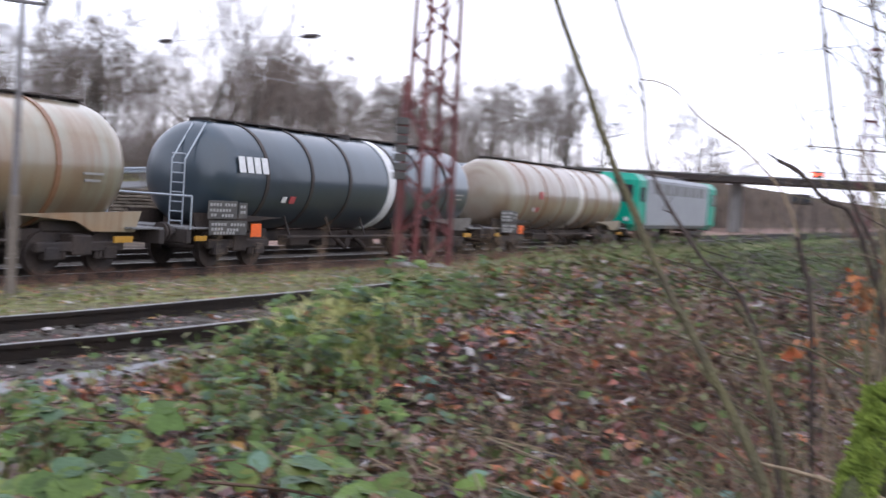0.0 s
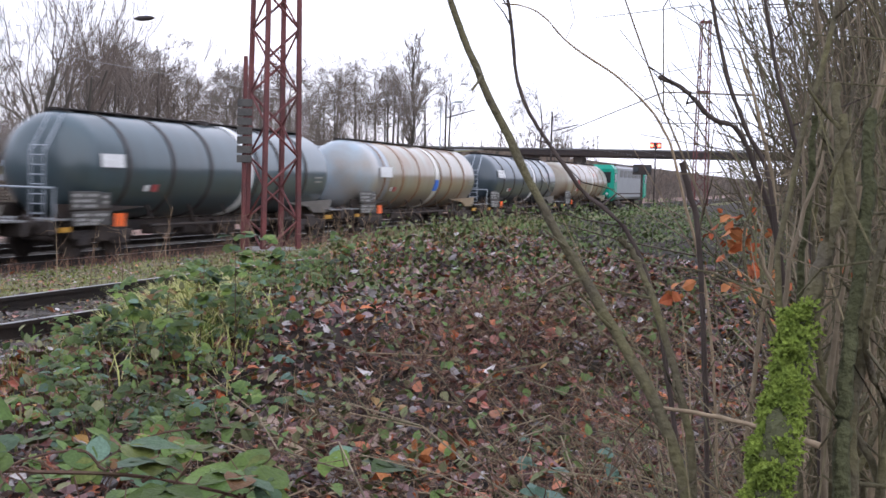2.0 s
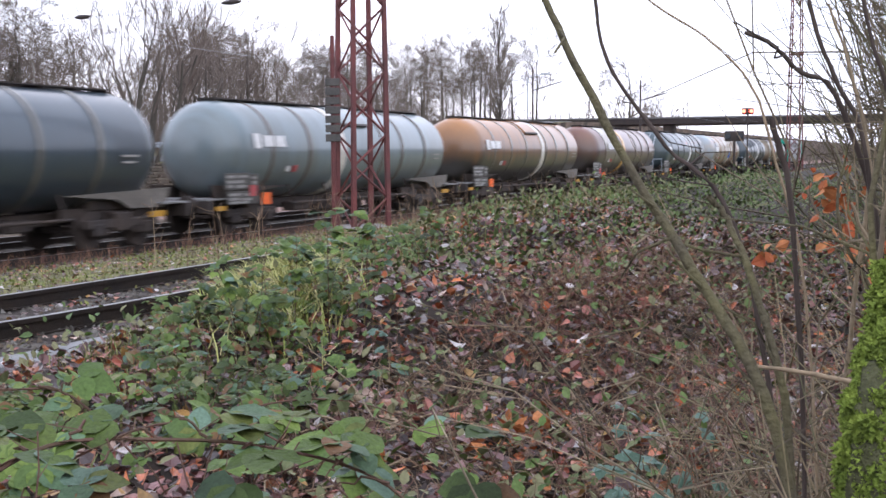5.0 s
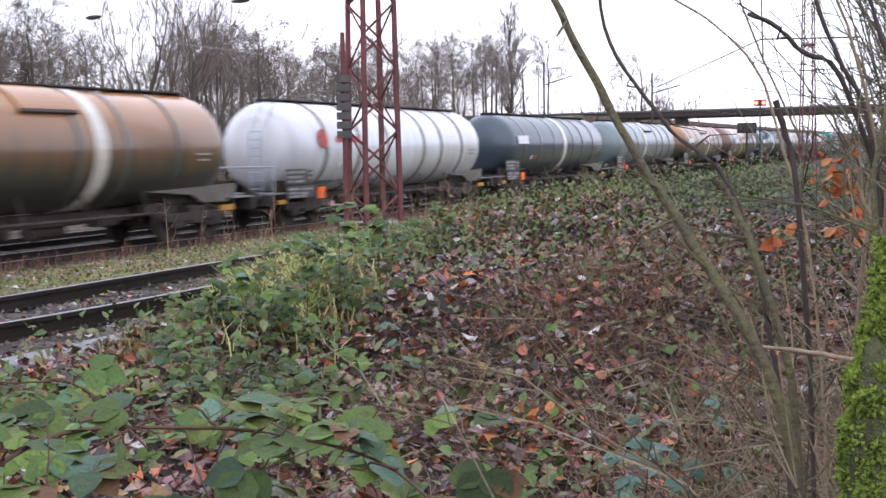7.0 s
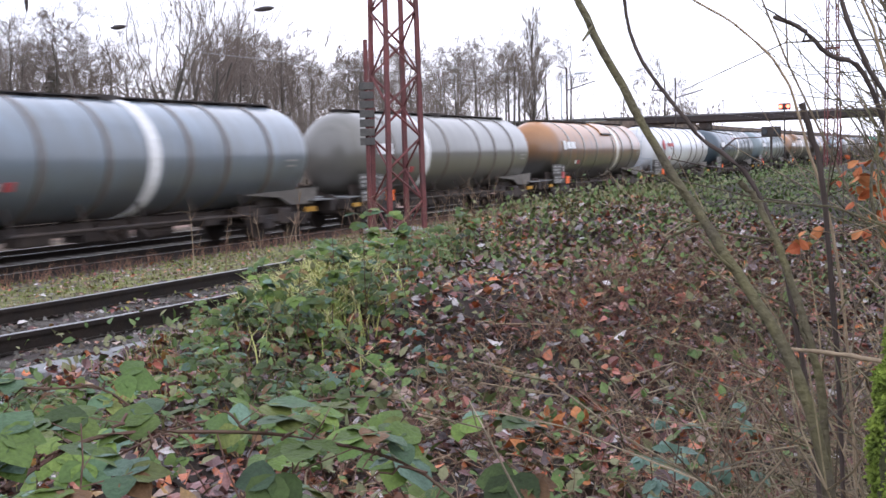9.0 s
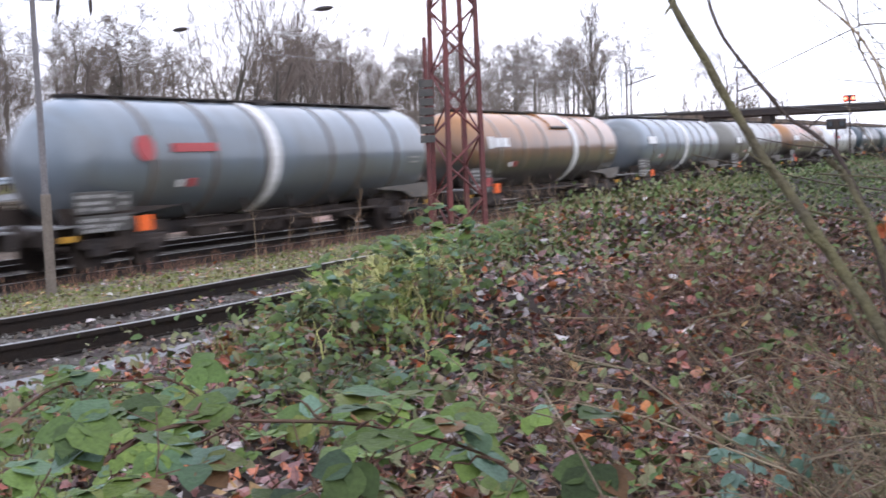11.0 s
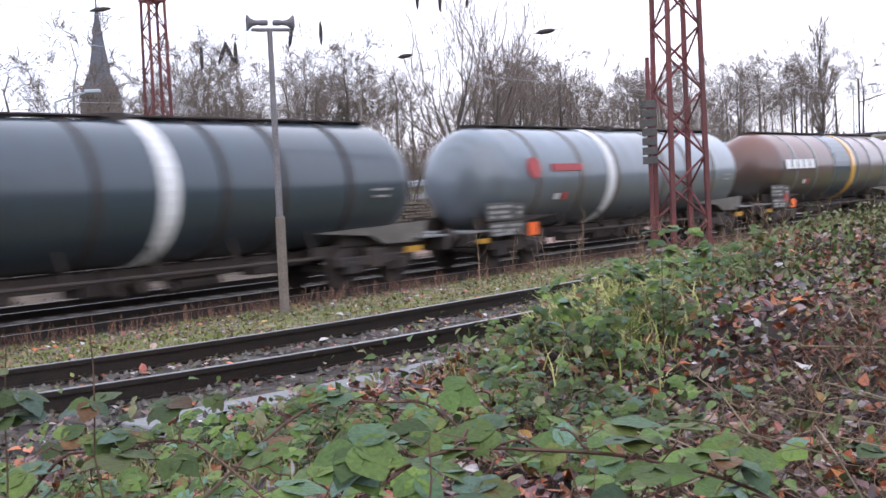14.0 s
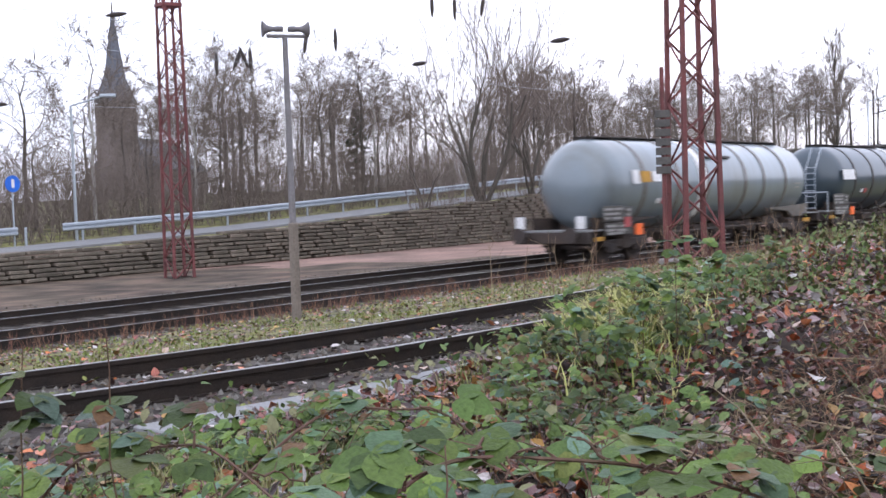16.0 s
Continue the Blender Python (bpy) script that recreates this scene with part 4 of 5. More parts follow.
def signal(x, y, h, lit, label):
    s = empty("railway_signal", label, "signal", at=pose(x, y, ground_z(x, y)))
    part("post", rod(bmesh.new(), (0, 0, 0), (0, 0, h), 0.07), DARKSTEEL, s)
    hd = part("head", box(bmesh.new(), -0.1, -0.55, h - 0.25, 0.1, 0.55, h + 0.35, bev=0.04), DARKSTEEL, s)
    for y_ in (-0.34, 0.34):
        part("lamp", rod(bmesh.new(), (-0.2, y_, h + 0.05), (-0.11, y_, h + 0.05), 0.17, n=14), REDLAMP if lit else GLASS, hd)


signal(113, 16.4, 6.0, True, "railway signal showing two red lights")
signal(70, 10.9, 2.6, False, "short unlit signal post beside the siding")


# ---- street furniture behind ----
def road_lamp(x, y, z, h):
    l_ = empty("street_lamp", "slim grey street lamp with a curved arm", "street lamp", at=pose(x, y, z))
    part("pole", rod(bmesh.new(), (0, 0, 0), (0, 0, h), 0.07, 0.05), GALV, l_)
    part("arm", rod(bmesh.new(), (0, 0, h), (0.9, -0.9, h + 0.35), 0.04), GALV, l_)
    part("head", box(bmesh.new(), -0.3, -0.1, -0.06, 0.35, 0.1, 0.08, bev=0.03), GALV, l_).matrix_local = pose(1.05, -1.05, h + 0.38, 0, 0, -45)


road_lamp(29.3, 42.6, 0.9, 5.7)
road_lamp(86.5, 29.0, -0.2, 8.3)
fs = empty("path_sign", "round blue footpath sign on a grey post", "sign", at=pose(26.0, 41.9, 0.9))
part("post", rod(bmesh.new(), (0, 0, 0), (0, 0, 2.75), 0.035), GALV, fs)
disc = part("disc", rod(bmesh.new(), (0, -0.06, 2.5), (0, -0.03, 2.5), 0.33, n=24), BLUE, fs)
part("mark", box(bmesh.new(), -0.06, -0.075, 2.35, 0.06, -0.061, 2.68), WHITE, disc)


def church():
    c = empty("church", "dark church with a slate spire above the trees", "church", at=pose(91.1, 122.7, 0, 0, 0, 35))
    part("tower", box(bmesh.new(), -2.0, -2.0, 0, 2.0, 2.0, 15.0, bev=0.1), BRICK, c)
    bm = bmesh.new()
    bmesh.ops.create_cone(bm, cap_ends=True, segments=4, radius1=2.95, radius2=1.35, depth=3.4, matrix=Matrix.Translation((0, 0, 16.9)) @ pose(0, 0, 0, 0, 0, 45))
    bmesh.ops.create_cone(bm, cap_ends=True, segments=8, radius1=1.35, radius2=0.04, depth=8.4, matrix=Matrix.Translation((0, 0, 22.6)))
    part("spire", bm, SLATE, c)
    part("cross", rod(bmesh.new(), (0, 0, 26.5), (0, 0, 27.6), 0.1), DARKSTEEL, c)
    part("nave", box(bmesh.new(), 2.0, -4.5, 0, 26, 4.5, 7, bev=0.05), BRICK, c)
    bm = bmesh.new()
    vs = [bm.verts.new(p) for p in ((2.0, -4.9, 7), (2.0, 4.9, 7), (2.0, 0, 11.4), (26, -4.9, 7), (26, 4.9, 7), (26, 0, 11.4))]
    for q in ((0, 1, 2), (3, 5, 4), (0, 2, 5, 3), (1, 4, 5, 2), (0, 3, 4, 1)):
        bm.faces.new([vs[k] for k in q])
    part("roof", bm, SLATE, c)


church()


# ---- overhead line ----
HANG = (((26.33, 30.13, 6.95), 0), ((26.84, 29.68, 7.09), 22), ((27.0, 29.53, 7.13), -22), ((27.15, 29.39, 7.08), 0), ((28.46, 28.11, 7.61), 8), ((29.14, 27.39, 7.65), 0), ((31.27, 24.94, 8.7), 0), ((31.75, 24.36, 8.6), 0), ((32.3, 23.6, 8.7), 10))
def overhead_line():
    for y, z, lab in ((19.0, 5.9, "contact wire over the main line"), (22.7, 5.9, "contact wire over the far track")):
        ob = empty("overhead_wire", lab, "wire")
        part("wire", rod(bmesh.new(), (-60, y, z), (139, y, z), 0.006, n=4), GALV, ob)
    def line(a, b, ins, lab):
        a, b = Vector(a), Vector(b)
        ob = empty("tension_wire", lab, "wire")
        part("wire", rod(bmesh.new(), a, b, 0.006, n=4), GALV, ob)
        d = (b - a).normalized()
        for k in ins:
            p = a + d * k
            prof = [(-0.42, 0.015), (-0.36, 0.04), (-0.2, 0.075), (0, 0.085), (0.2, 0.075), (0.36, 0.04), (0.42, 0.015)]
            i_ = part("insulator", lathe(prof, 10), DARKSTEEL, ob)
            i_.matrix_local = Matrix.Translation(p) @ d.to_track_quat("X", "Z").to_matrix().to_4x4()
    line((29.6, 14.75, 6.9), (35.5, 40, 7.1), (5.0, 12.0), "cross span wire with brown insulators")
    line((26.2, 32.3, 9.0), (20.0, 48.0, 8.6), (2.0,), "cross span wire with insulator at the far mast")
    line((26.0, 32.0, 5.6), (6.0, 36.0, 5.6), (6.0,), "lower cross span wire with insulator")
    # hanging insulators of the cross span between the two masts
    sp_ = empty("cross_span", "cross span wires with hanging brown insulators", "wire")
    pts = HANG
    way = [Vector((26.2, 32.3, 8.6))] + [Vector(p) + Vector((0, 0, 1.0)) for p, _ in pts] + [Vector((29.6, 14.75, 11.0))]
    for a, b in zip(way, way[1:]):
        part("wire", rod(bmesh.new(), a, b, 0.006, n=4), GALV, sp_)
    for p, tilt in pts:
        i_ = part("insulator", lathe([(-0.4, 0.012), (-0.34, 0.035), (-0.2, 0.06), (0, 0.07), (0.2, 0.06), (0.34, 0.035), (0.4, 0.012)], 10), DARKSTEEL, sp_)
        i_.matrix_local = Matrix.Translation(p) @ pose(0, 0, 0, 0, 90 + tilt, -50)
        part("hanger", rod(bmesh.new(), Vector(p) + Vector((0, 0, 0.4)), Vector(p) + Vector((0, 0, 1.0)), 0.006, n=4), GALV, sp_)


overhead_line()
for x, y, h in ((112, 37, 11.0), (128, 30, 10.5)):
    ms = empty("overhead_mast", "slim distant steel mast of the overhead line", "mast", "distant line masts", at=pose(x, y, -0.2))
    part("post", rod(bmesh.new(), (0, 0, 0), (0, 0, h), 0.12, 0.09, 4), DARKSTEEL, ms)
    part("arm", rod(bmesh.new(), (0, 0, h - 2.2), (0, -3.0, h - 1.4), 0.06), DARKSTEEL, ms)


# ---- trees ----
def grow(sp, tw, p, d, length, r, depth, spread, up=0.15, fine=0.012):
    n = 4 if depth > 1 else 3
    pts, rad = [p.copy()], [r]
    for k in range(n):
        d = (d + rv(0.3) + Vector((0, 0, up * 0.2))).normalized()
        p = p + d * (length / n)
        pts.append(p.copy()), rad.append(max(fine, r * (1 - 0.5 * (k + 1) / n)))
    (sp if r > 0.05 else tw).tube(pts, rad, 6 if r > 0.08 else 3)
    if depth == 0:
        return
    kids = R.randint(3, 5) if depth > 1 else R.randint(5, 8)
    for k in range(kids):
        t = R.uniform(0.35, 1.0) if k else 1.0
        i = min(n - 1, int(t * n))
        q = pts[i] + (pts[i + 1] - pts[i]) * (t * n - i)
        nd = (d + rv(1.0) * spread + Vector((0, 0, up))).normalized()
        grow(sp, tw, q, nd, length * R.uniform(0.55, 0.8), rad[i + 1] * R.uniform(0.5, 0.75), depth - 1, spread, up, fine)


def tree(label, height, r, depth, spread, up, at, bark=None, first=0.3, fine=0.012, cat="tree", reach=1.0, limbs=0):
    ob = empty("tree", label, cat, at=at)
    sp, tw = Soup(), Soup()
    pts = [Vector((0, 0, -0.3))]
    k = 8
    for i in range(1, k + 1):
        pts.append(Vector((R.uniform(-0.02, 0.02) * height * i / k, R.uniform(-0.02, 0.02) * height * i / k, height * 0.8 * i / k)))
    sp.tube(pts, [r * (1 - 0.8 * i / k) for i in range(k + 1)], 8)
    limbs = limbs or int(6 + height * 0.7)
    for j in range(limbs):
        t = first + (1 - first) * j / limbs
        f_ = t * k
        i = min(k - 1, int(f_))
        q = pts[i] + (pts[i + 1] - pts[i]) * (f_ - i)
        a = R.uniform(0, 6.283)
        d = Vector((math.cos(a), math.sin(a), up + R.uniform(0, 0.5))).normalized()
        grow(sp, tw, q, d, reach * height * (0.27 - 0.13 * t), r * (0.42 - 0.28 * t), depth, spread, 0.12 * up + 0.02, fine)
    sp.done("trunk", bark or BARK, ob, True)
    tw.done("crown", TWIG, ob)
    return ob


T = [
    tree("bare broadleaf tree with a rounded crown of fine twigs", 11, 0.17, 3, 0.95, 0.5, pose(46, 52, 1.5), fine=0.008, reach=0.95),
    tree("slender bare tree with fine brown twigs", 12, 0.13, 3, 0.85, 0.7, pose(57, 55, 2), fine=0.008, reach=0.85),
    tree("bare spreading tree with fine brown twigs", 9.5, 0.16, 3, 1.1, 0.35, pose(35, 55, 1.5), fine=0.008, reach=1.1),
    tree("young bare birch with pale trunk", 10, 0.11, 3, 0.75, 0.5, pose(39.0, 46.5, 1.3), BIRCH, fine=0.009, reach=0.85),
]
tree("tall slender bare poplar with upright limbs", 23, 0.3, 2, 0.3, 3.2, pose(140, 50.5, -0.2), first=0.12, fine=0.016, reach=0.55, limbs=52)
spots = []
for k in range(84):
    x = 4 + 1.45 * k + R.uniform(-1, 1)
    y = 49 + R.uniform(-3, 14) + max(0, x - 70) * -0.12
    spots.append((x, y, R.choice((0, 1, 2, 2, 0)), R.uniform(0.68, 1.0) * (0.82 if x < 45 else 1.0)))
for k in range(18):
    spots.append((60 + 4.5 * k + R.uniform(-2, 2), 66 + R.uniform(-8, 10) - 0.1 * k, R.choice((0, 1, 2)), R.uniform(0.85, 1.1)))
for x, y, s in ((146, 54, 1.35), (136, 54, 1.25), (150, 49, 1.3), (131, 57, 1.3), (125, 52, 1.2)):
    spots.append((x, y, R.choice((0, 1)), s))
for x, y, i, s in spots:
    copy_thing(T[i], pose(x, y, max(0.3, ground_z(x, y)) - 0.1, 0, 0, R.uniform(0, 360)) @ Matrix.Scale(s, 4))
for x, y, s in ((24.5, 48, 0.95), (33, 46.5, 1.05), (52, 46, 1.0)):
    copy_thing(T[3], pose(x, y, ground_z(x, y), 0, 0, R.uniform(0, 360)) @ Matrix.Scale(s, 4))


def fan_tree(label, at, stems, length, r):
    """Several stems that fan out from one stool."""
    ob = empty("tree", label, "tree", at=at)
    sp, tw = Soup(), Soup()
    for k in range(stems):
        a = 6.283 * k / stems + R.uniform(-0.4, 0.4)
        d = Vector((0.30 * math.cos(a), 0.30 * math.sin(a), 1)).normalized()
        grow(sp, tw, Vector((0.12 * math.cos(a), 0.12 * math.sin(a), -0.2)), d, length * R.uniform(0.8, 1.1), r * R.uniform(0.7, 1.1), 3, 0.66, 0.4, 0.008)
    sp.done("trunk", BARK, ob, True)
    tw.done("crown", TWIG, ob)


fan_tree("large bare tree of several stems above the bank wall", pose(50.5, 37.2, 1.9), 7, 5.8, 0.15)
fan_tree("bare tree of several stems leaning over the bank", pose(55.5, 37.4, 2.2), 5, 4.8, 0.12)
fan_tree("small bare tree of several stems on the bank", pose(46.0, 37.6, 1.6), 4, 2.4, 0.07)
copy_thing(T[2], pose(176, 43, 0, 0, 0, 40) @ Matrix.Scale(1.9, 4))


def conifer(at, height):
    ob = empty("conifer", "dark evergreen conifer among the bare trees", "tree", at=at)
    sp, nd = Soup(), Soup()
    sp.tube([Vector((0, 0, -0.2)), Vector((0, 0, height))], [0.14, 0.02], 6)
    for k in range(110):
        t = 0.12 + 0.88 * (k / 110)
        a = R.uniform(0, 6.283)
        L = (1.05 - t) * height * 0.30 * R.uniform(0.6, 1.15)
        p = Vector((0, 0, t * height))
        d = Vector((math.cos(a), math.sin(a), -0.15))
        sp.tube([p, p + d * L * 0.6, p + d * L + Vector((0, 0, 0.1 * L))], [0.03, 0.02, 0.008], 3)
        for _ in range(46):
            q = p + d * (L * R.uniform(0.15, 1.0))
            nd.leaf(q, R.uniform(0.1, 0.24), (d + rv(0.9) - Vector((0, 0, 0.35))).normalized(), Vector((0, 0, 1)), 0.35)
    sp.done("trunk", BARK, ob)
    nd.done("needles", CONIFER, ob)


conifer(pose(56.0, 51.0, 1.9), 6.6)


def thicket(label, xs, ys, zs, count, h, material, name="thicket", lean=0.35, r=0.012):
    sp = Soup()
    for _ in range(count):
        x, y = R.uniform(*xs), R.uniform(*ys)
        p = Vector((x, y, ground_z(x, y) - 0.05 + zs))
        d = (Vector((0, 0, 1)) + Vector((R.uniform(-lean, lean), R.uniform(-lean, lean), 0))).normalized()
        L = h * R.uniform(0.45, 1.0)
        pts, rad = [p.copy()], [r]
        for k in range(4):
            d = (d + rv(0.14)).normalized()
            p = p + d * (L / 4)
            pts.append(p.copy()), rad.append(r * (1 - 0.2 * (k + 1)))
        sp.tube(pts, rad, 3)
        for _ in range(5):
            i = R.randint(1, 3)
            e = (d + rv(0.9)).normalized()
            q = pts[i]
            sp.tube([q, q + e * (L * 0.14), q + (e + rv(0.4)) * (L * 0.26)], [r * 0.5, r * 0.4, r * 0.25], 3)
    return tagged(sp.done(name, material), label, "shrubs", kind="stuff")


thicket("dense brown undergrowth behind the guard rail", (2, 110), (43, 54), 0, 7200, 4.4, TWIG, r=0.016, lean=0.55)
thicket("brown shrubs growing over the bank wall", (44, 75), (35.6, 37.3), 0, 520, 2.3, TWIG, r=0.014)
thicket("tall bare hedge closing the bank beside the siding", (7, 34), (-3.6, 0.3), 0, 1700, 4.6, HEDGE, r=0.012)
thicket("dense bare hedge behind the shrubs", (7, 20), (-4, -0.3), 0, 1500, 5.8, HEDGE, r=0.012)
thicket("bare hedge near the path", (4.5, 9), (-1.8, -0.05), 0, 480, 2.7, HEDGE, r=0.008)
thicket("dead weeds along the ballast edge", (8, 50), (15.2, 17.4), 0, 1300, 0.45, REDSTALK, r=0.005)
thicket("dead weed stalks between siding and main line", (14, 45), (9.6, 12), 0, 130, 1.3, DRYSTEM, r=0.008)
thicket("far hedge beyond the bridge", (150, 200), (-60, 90), 0, 900, 6.0, TWIG, r=0.08)


# ---- branches close by ----
def branch(name, label, pts, r0, r1, m, cat="branch", wob=0.0, parent=None, side=0, reach=1.0):
    P = [Vector(p) for p in pts]
    out = []
    for i in range(len(P) - 1):
        a, b, c, d = P[max(0, i - 1)], P[i], P[i + 1], P[min(len(P) - 1, i + 2)]
        for k in range(6):
            t = k / 6
            out.append(0.5 * ((2 * b) + (c - a) * t + (2 * a - 5 * b + 4 * c - d) * t * t + (3 * b - a - 3 * c + d) * t ** 3) + rv(wob))
    out.append(P[-1])
    n = len(out)
    sp = Soup()
    sp.tube(out, [(r0 + (r1 - r0) * i / (n - 1)) * R.uniform(0.9, 1.12) for i in range(n)], 8)
    ob = sp.done(name, m, parent, True)
    for k in range(side):
        sp = Soup()
        i = R.randint(n // 4, n - 2)
        e = ((out[i + 1] - out[i]).normalized() * 0.5 + rv(0.8)).normalized()
        L = R.uniform(0.05, 0.16) * reach
        q = out[i]
        sp.tube([q, q + e * L * 0.5, q + (e + rv(0.3)) * L], [r1 * 0.7, r1 * 0.55, r1 * 0.35], 4)
        sp.done("twig", m, ob, True)
    return tagged(ob, label, cat) if parent is None else ob


branch("shrub_branch", "long olive green shrub branch", [(1.70, 0.12, 0.95), (1.73, 0.17, 1.6), (1.763, 0.223, 1.982), (1.842, 0.361, 2.201), (1.873, 0.459, 2.344), (1.895, 0.57, 2.533), (1.921, 0.654, 2.701), (1.906, 0.76, 2.95)], 0.010, 0.005, OLIVEBARK, wob=0.0015, side=5)
branch("shrub_branch", "thin dark shrub branch with small side twigs", [(2.05, 0.2, 0.95), (2.07, 0.25, 1.8), (2.1, 0.34, 2.256), (2.127, 0.467, 2.396), (2.151, 0.582, 2.555), (2.141, 0.619, 2.749), (2.13, 0.70, 2.95)], 0.005, 0.0028, DARKTWIG, wob=0.002, side=9)
branch("shrub_branch", "thin arching twig against the sky", [(2.55, 0.2, 0.95), (2.54, 0.25, 2.0), (2.50, 0.33, 2.40), (2.499, 0.378, 2.529), (2.484, 0.464, 2.622), (2.465, 0.562, 2.687), (2.447, 0.635, 2.758), (2.428, 0.706, 2.773)], 0.0034, 0.0014, DRYSTEM, wob=0.001, side=3)
branch("shrub_branch", "dark dead branch with a broken tip", [(2.2, 0.05, 0.95), (2.18, 0.09, 2.1), (2.12, 0.168, 2.457), (2.114, 0.239, 2.522), (2.109, 0.281, 2.567), (2.102, 0.327, 2.589)], 0.005, 0.0035, DARKTWIG, wob=0.001, side=3)
branch("shrub_branch", "brown upright shrub branch", [(2.15, 0.05, 0.95), (2.13, 0.09, 1.9), (2.123, 0.125, 2.367), (2.119, 0.179, 2.508), (2.115, 0.224, 2.639), (2.111, 0.28, 2.95)], 0.005, 0.003, DARKTWIG, wob=0.001, side=4)
branch("shrub_branch", "brown upright shrub branch", [(2.24, 0.0, 0.95), (2.23, 0.03, 1.9), (2.226, 0.07, 2.366), (2.225, 0.106, 2.512), (2.223, 0.136, 2.616), (2.22, 0.2, 2.95)], 0.005, 0.003, DARKTWIG, wob=0.001, side=4)
branch("branch_stub", "broken dark branch stub", [(2.23, 0.2, 0.95), (2.22, 0.23, 1.9), (2.212, 0.258, 2.294), (2.21, 0.276, 2.38), (2.208, 0.294, 2.444)], 0.004, 0.0062, DARKTWIG, wob=0.001)
branch("shrub_branch", "mossy green stem forking low", [(1.86, 0.18, 0.95), (1.89, 0.2, 1.6), (1.914, 0.224, 1.964), (1.959, 0.263, 2.097), (2.004, 0.303, 2.196), (2.049, 0.343, 2.27), (2.043, 0.374, 2.31)], 0.008, 0.005, OLIVEBARK, wob=0.002, side=4)
branch("shrub_branch", "grey horizontal dead twig", [(1.80, 0.03, 2.03), (1.825, 0.085, 2.04), (1.869, 0.176, 2.045), (1.907, 0.278, 2.047)], 0.005, 0.003, DRYSTEM, wob=0.001, side=2)


def mossy_trunk():
    t = empty("mossy_shrub", "thick grey shrub trunk covered with bright moss", "shrub")
    branch("trunk", "", [(1.38, -0.01, 0.95), (1.48, 0.0, 1.7), (1.527, 0.004, 2.041), (1.577, 0.002, 2.135), (1.627, -0.006, 2.282), (1.677, -0.016, 2.405), (1.727, -0.015, 2.509)], 0.012, 0.008, GREYBARK, wob=0.003, parent=t)
    branch("trunk", "", [(1.92, 0.05, 0.95), (1.925, 0.07, 1.9), (1.926, 0.072, 2.248), (1.926, 0.064, 2.377), (1.926, 0.061, 2.514)], 0.006, 0.005, GREYBARK, wob=0.003, parent=t)
    pts = [(1.36, 0.08, 0.95), (1.40, 0.085, 1.8), (1.425, 0.083, 2.058), (1.525, 0.072, 2.139), (1.626, 0.059, 2.231), (1.677, 0.034, 2.323), (1.727, 0.022, 2.386)]
    branch("limb", "", pts[:5], 0.022, 0.016, GREYBARK, wob=0.003, parent=t)
    branch("limb", "", pts[4:] + [(1.80, 0.03, 2.55)], 0.012, 0.006, OLIVEBARK, wob=0.003, parent=t, side=6, reach=1.6)
    branch("limb", "", [(1.60, -0.05, 0.95), (1.62, -0.03, 1.8), (1.632, -0.012, 2.0), (1.637, -0.006, 2.09), (1.645, -0.014, 2.18), (1.65, -0.005, 2.3), (1.68, 0.02, 2.5)], 0.012, 0.006, OLIVEBARK, wob=0.003, parent=t, side=6)
    for k in range(7):
        x, y = 1.62 + 0.05 * k + R.uniform(-0.03, 0.03), -0.02 - 0.03 * k + R.uniform(-0.04, 0.05)
        branch("stem", "", [(x, y, 0.95), (x + R.uniform(-0.06, 0.06), y + R.uniform(-0.06, 0.06), 1.7), (x + R.uniform(-0.1, 0.12), y + R.uniform(-0.08, 0.08), 2.0), (x + R.uniform(-0.1, 0.12), y + R.uniform(-0.08, 0.1), 2.25), (x + R.uniform(-0.15, 0.2), y + R.uniform(-0.14, 0.16), 2.5 + R.uniform(-0.1, 0.25))], R.uniform(0.005, 0.011), 0.0035, OLIVEBARK, wob=0.004, parent=t, side=10, reach=1.6)
    sp = Soup()
    P = [Vector(p) for p in pts]
    for _ in range(30000):
        i = R.choice((1, 1, 1, 2, 2, 3))
        q = P[i] + (P[i + 1] - P[i]) * R.random()
        d = Vector((R.uniform(-1, 0.3), R.uniform(-0.4, 1), R.uniform(-0.7, 1))).normalized()
        clump = noise.noise((q + d * 0.02) * 55)
        if clump < -0.32:
            continue
        q = q + d * (R.uniform(0.019, 0.026) + 0.014 * clump)
        sp.leaf(q, R.uniform(0.004, 0.010), (d * 0.5 + rv(0.8)).normalized(), Vector((-0.6, 0.2, 1)), 0.6)
    sp.done("moss", MOSS, t)


mossy_trunk()

# the shrub's own tangle of curved olive and tan stems
for k in range(32):
    x, y = R.uniform(1.75, 2.7), R.uniform(-0.18, 0.08)
    y += 0.10 * (x - 1.8)
    m = R.choice((OLIVESTEM, OLIVEBARK, TANSTEM, OLIVEBARK))
    top = R.uniform(2.25, 2.75)
    dx, dy = R.uniform(-0.25, 0.25), R.uniform(-0.22, 0.2)
    branch("shrub_branch", "curved olive brown shrub stem with side twigs", [(x, y, 0.95), (x + 0.2 * dx + R.uniform(-0.05, 0.05), y + 0.2 * dy, 1.6), (x + 0.45 * dx + R.uniform(-0.07, 0.07), y + 0.3 * dy + R.uniform(-0.05, 0.05), 1.95),
           (x + 0.7 * dx, y + 0.7 * dy + R.uniform(-0.05, 0.05), 2.0 + 0.55 * (top - 2.0)), (x + dx, y + dy, top)], R.uniform(0.005, 0.010), 0.0022, m, wob=0.004, side=9, reach=1.7)


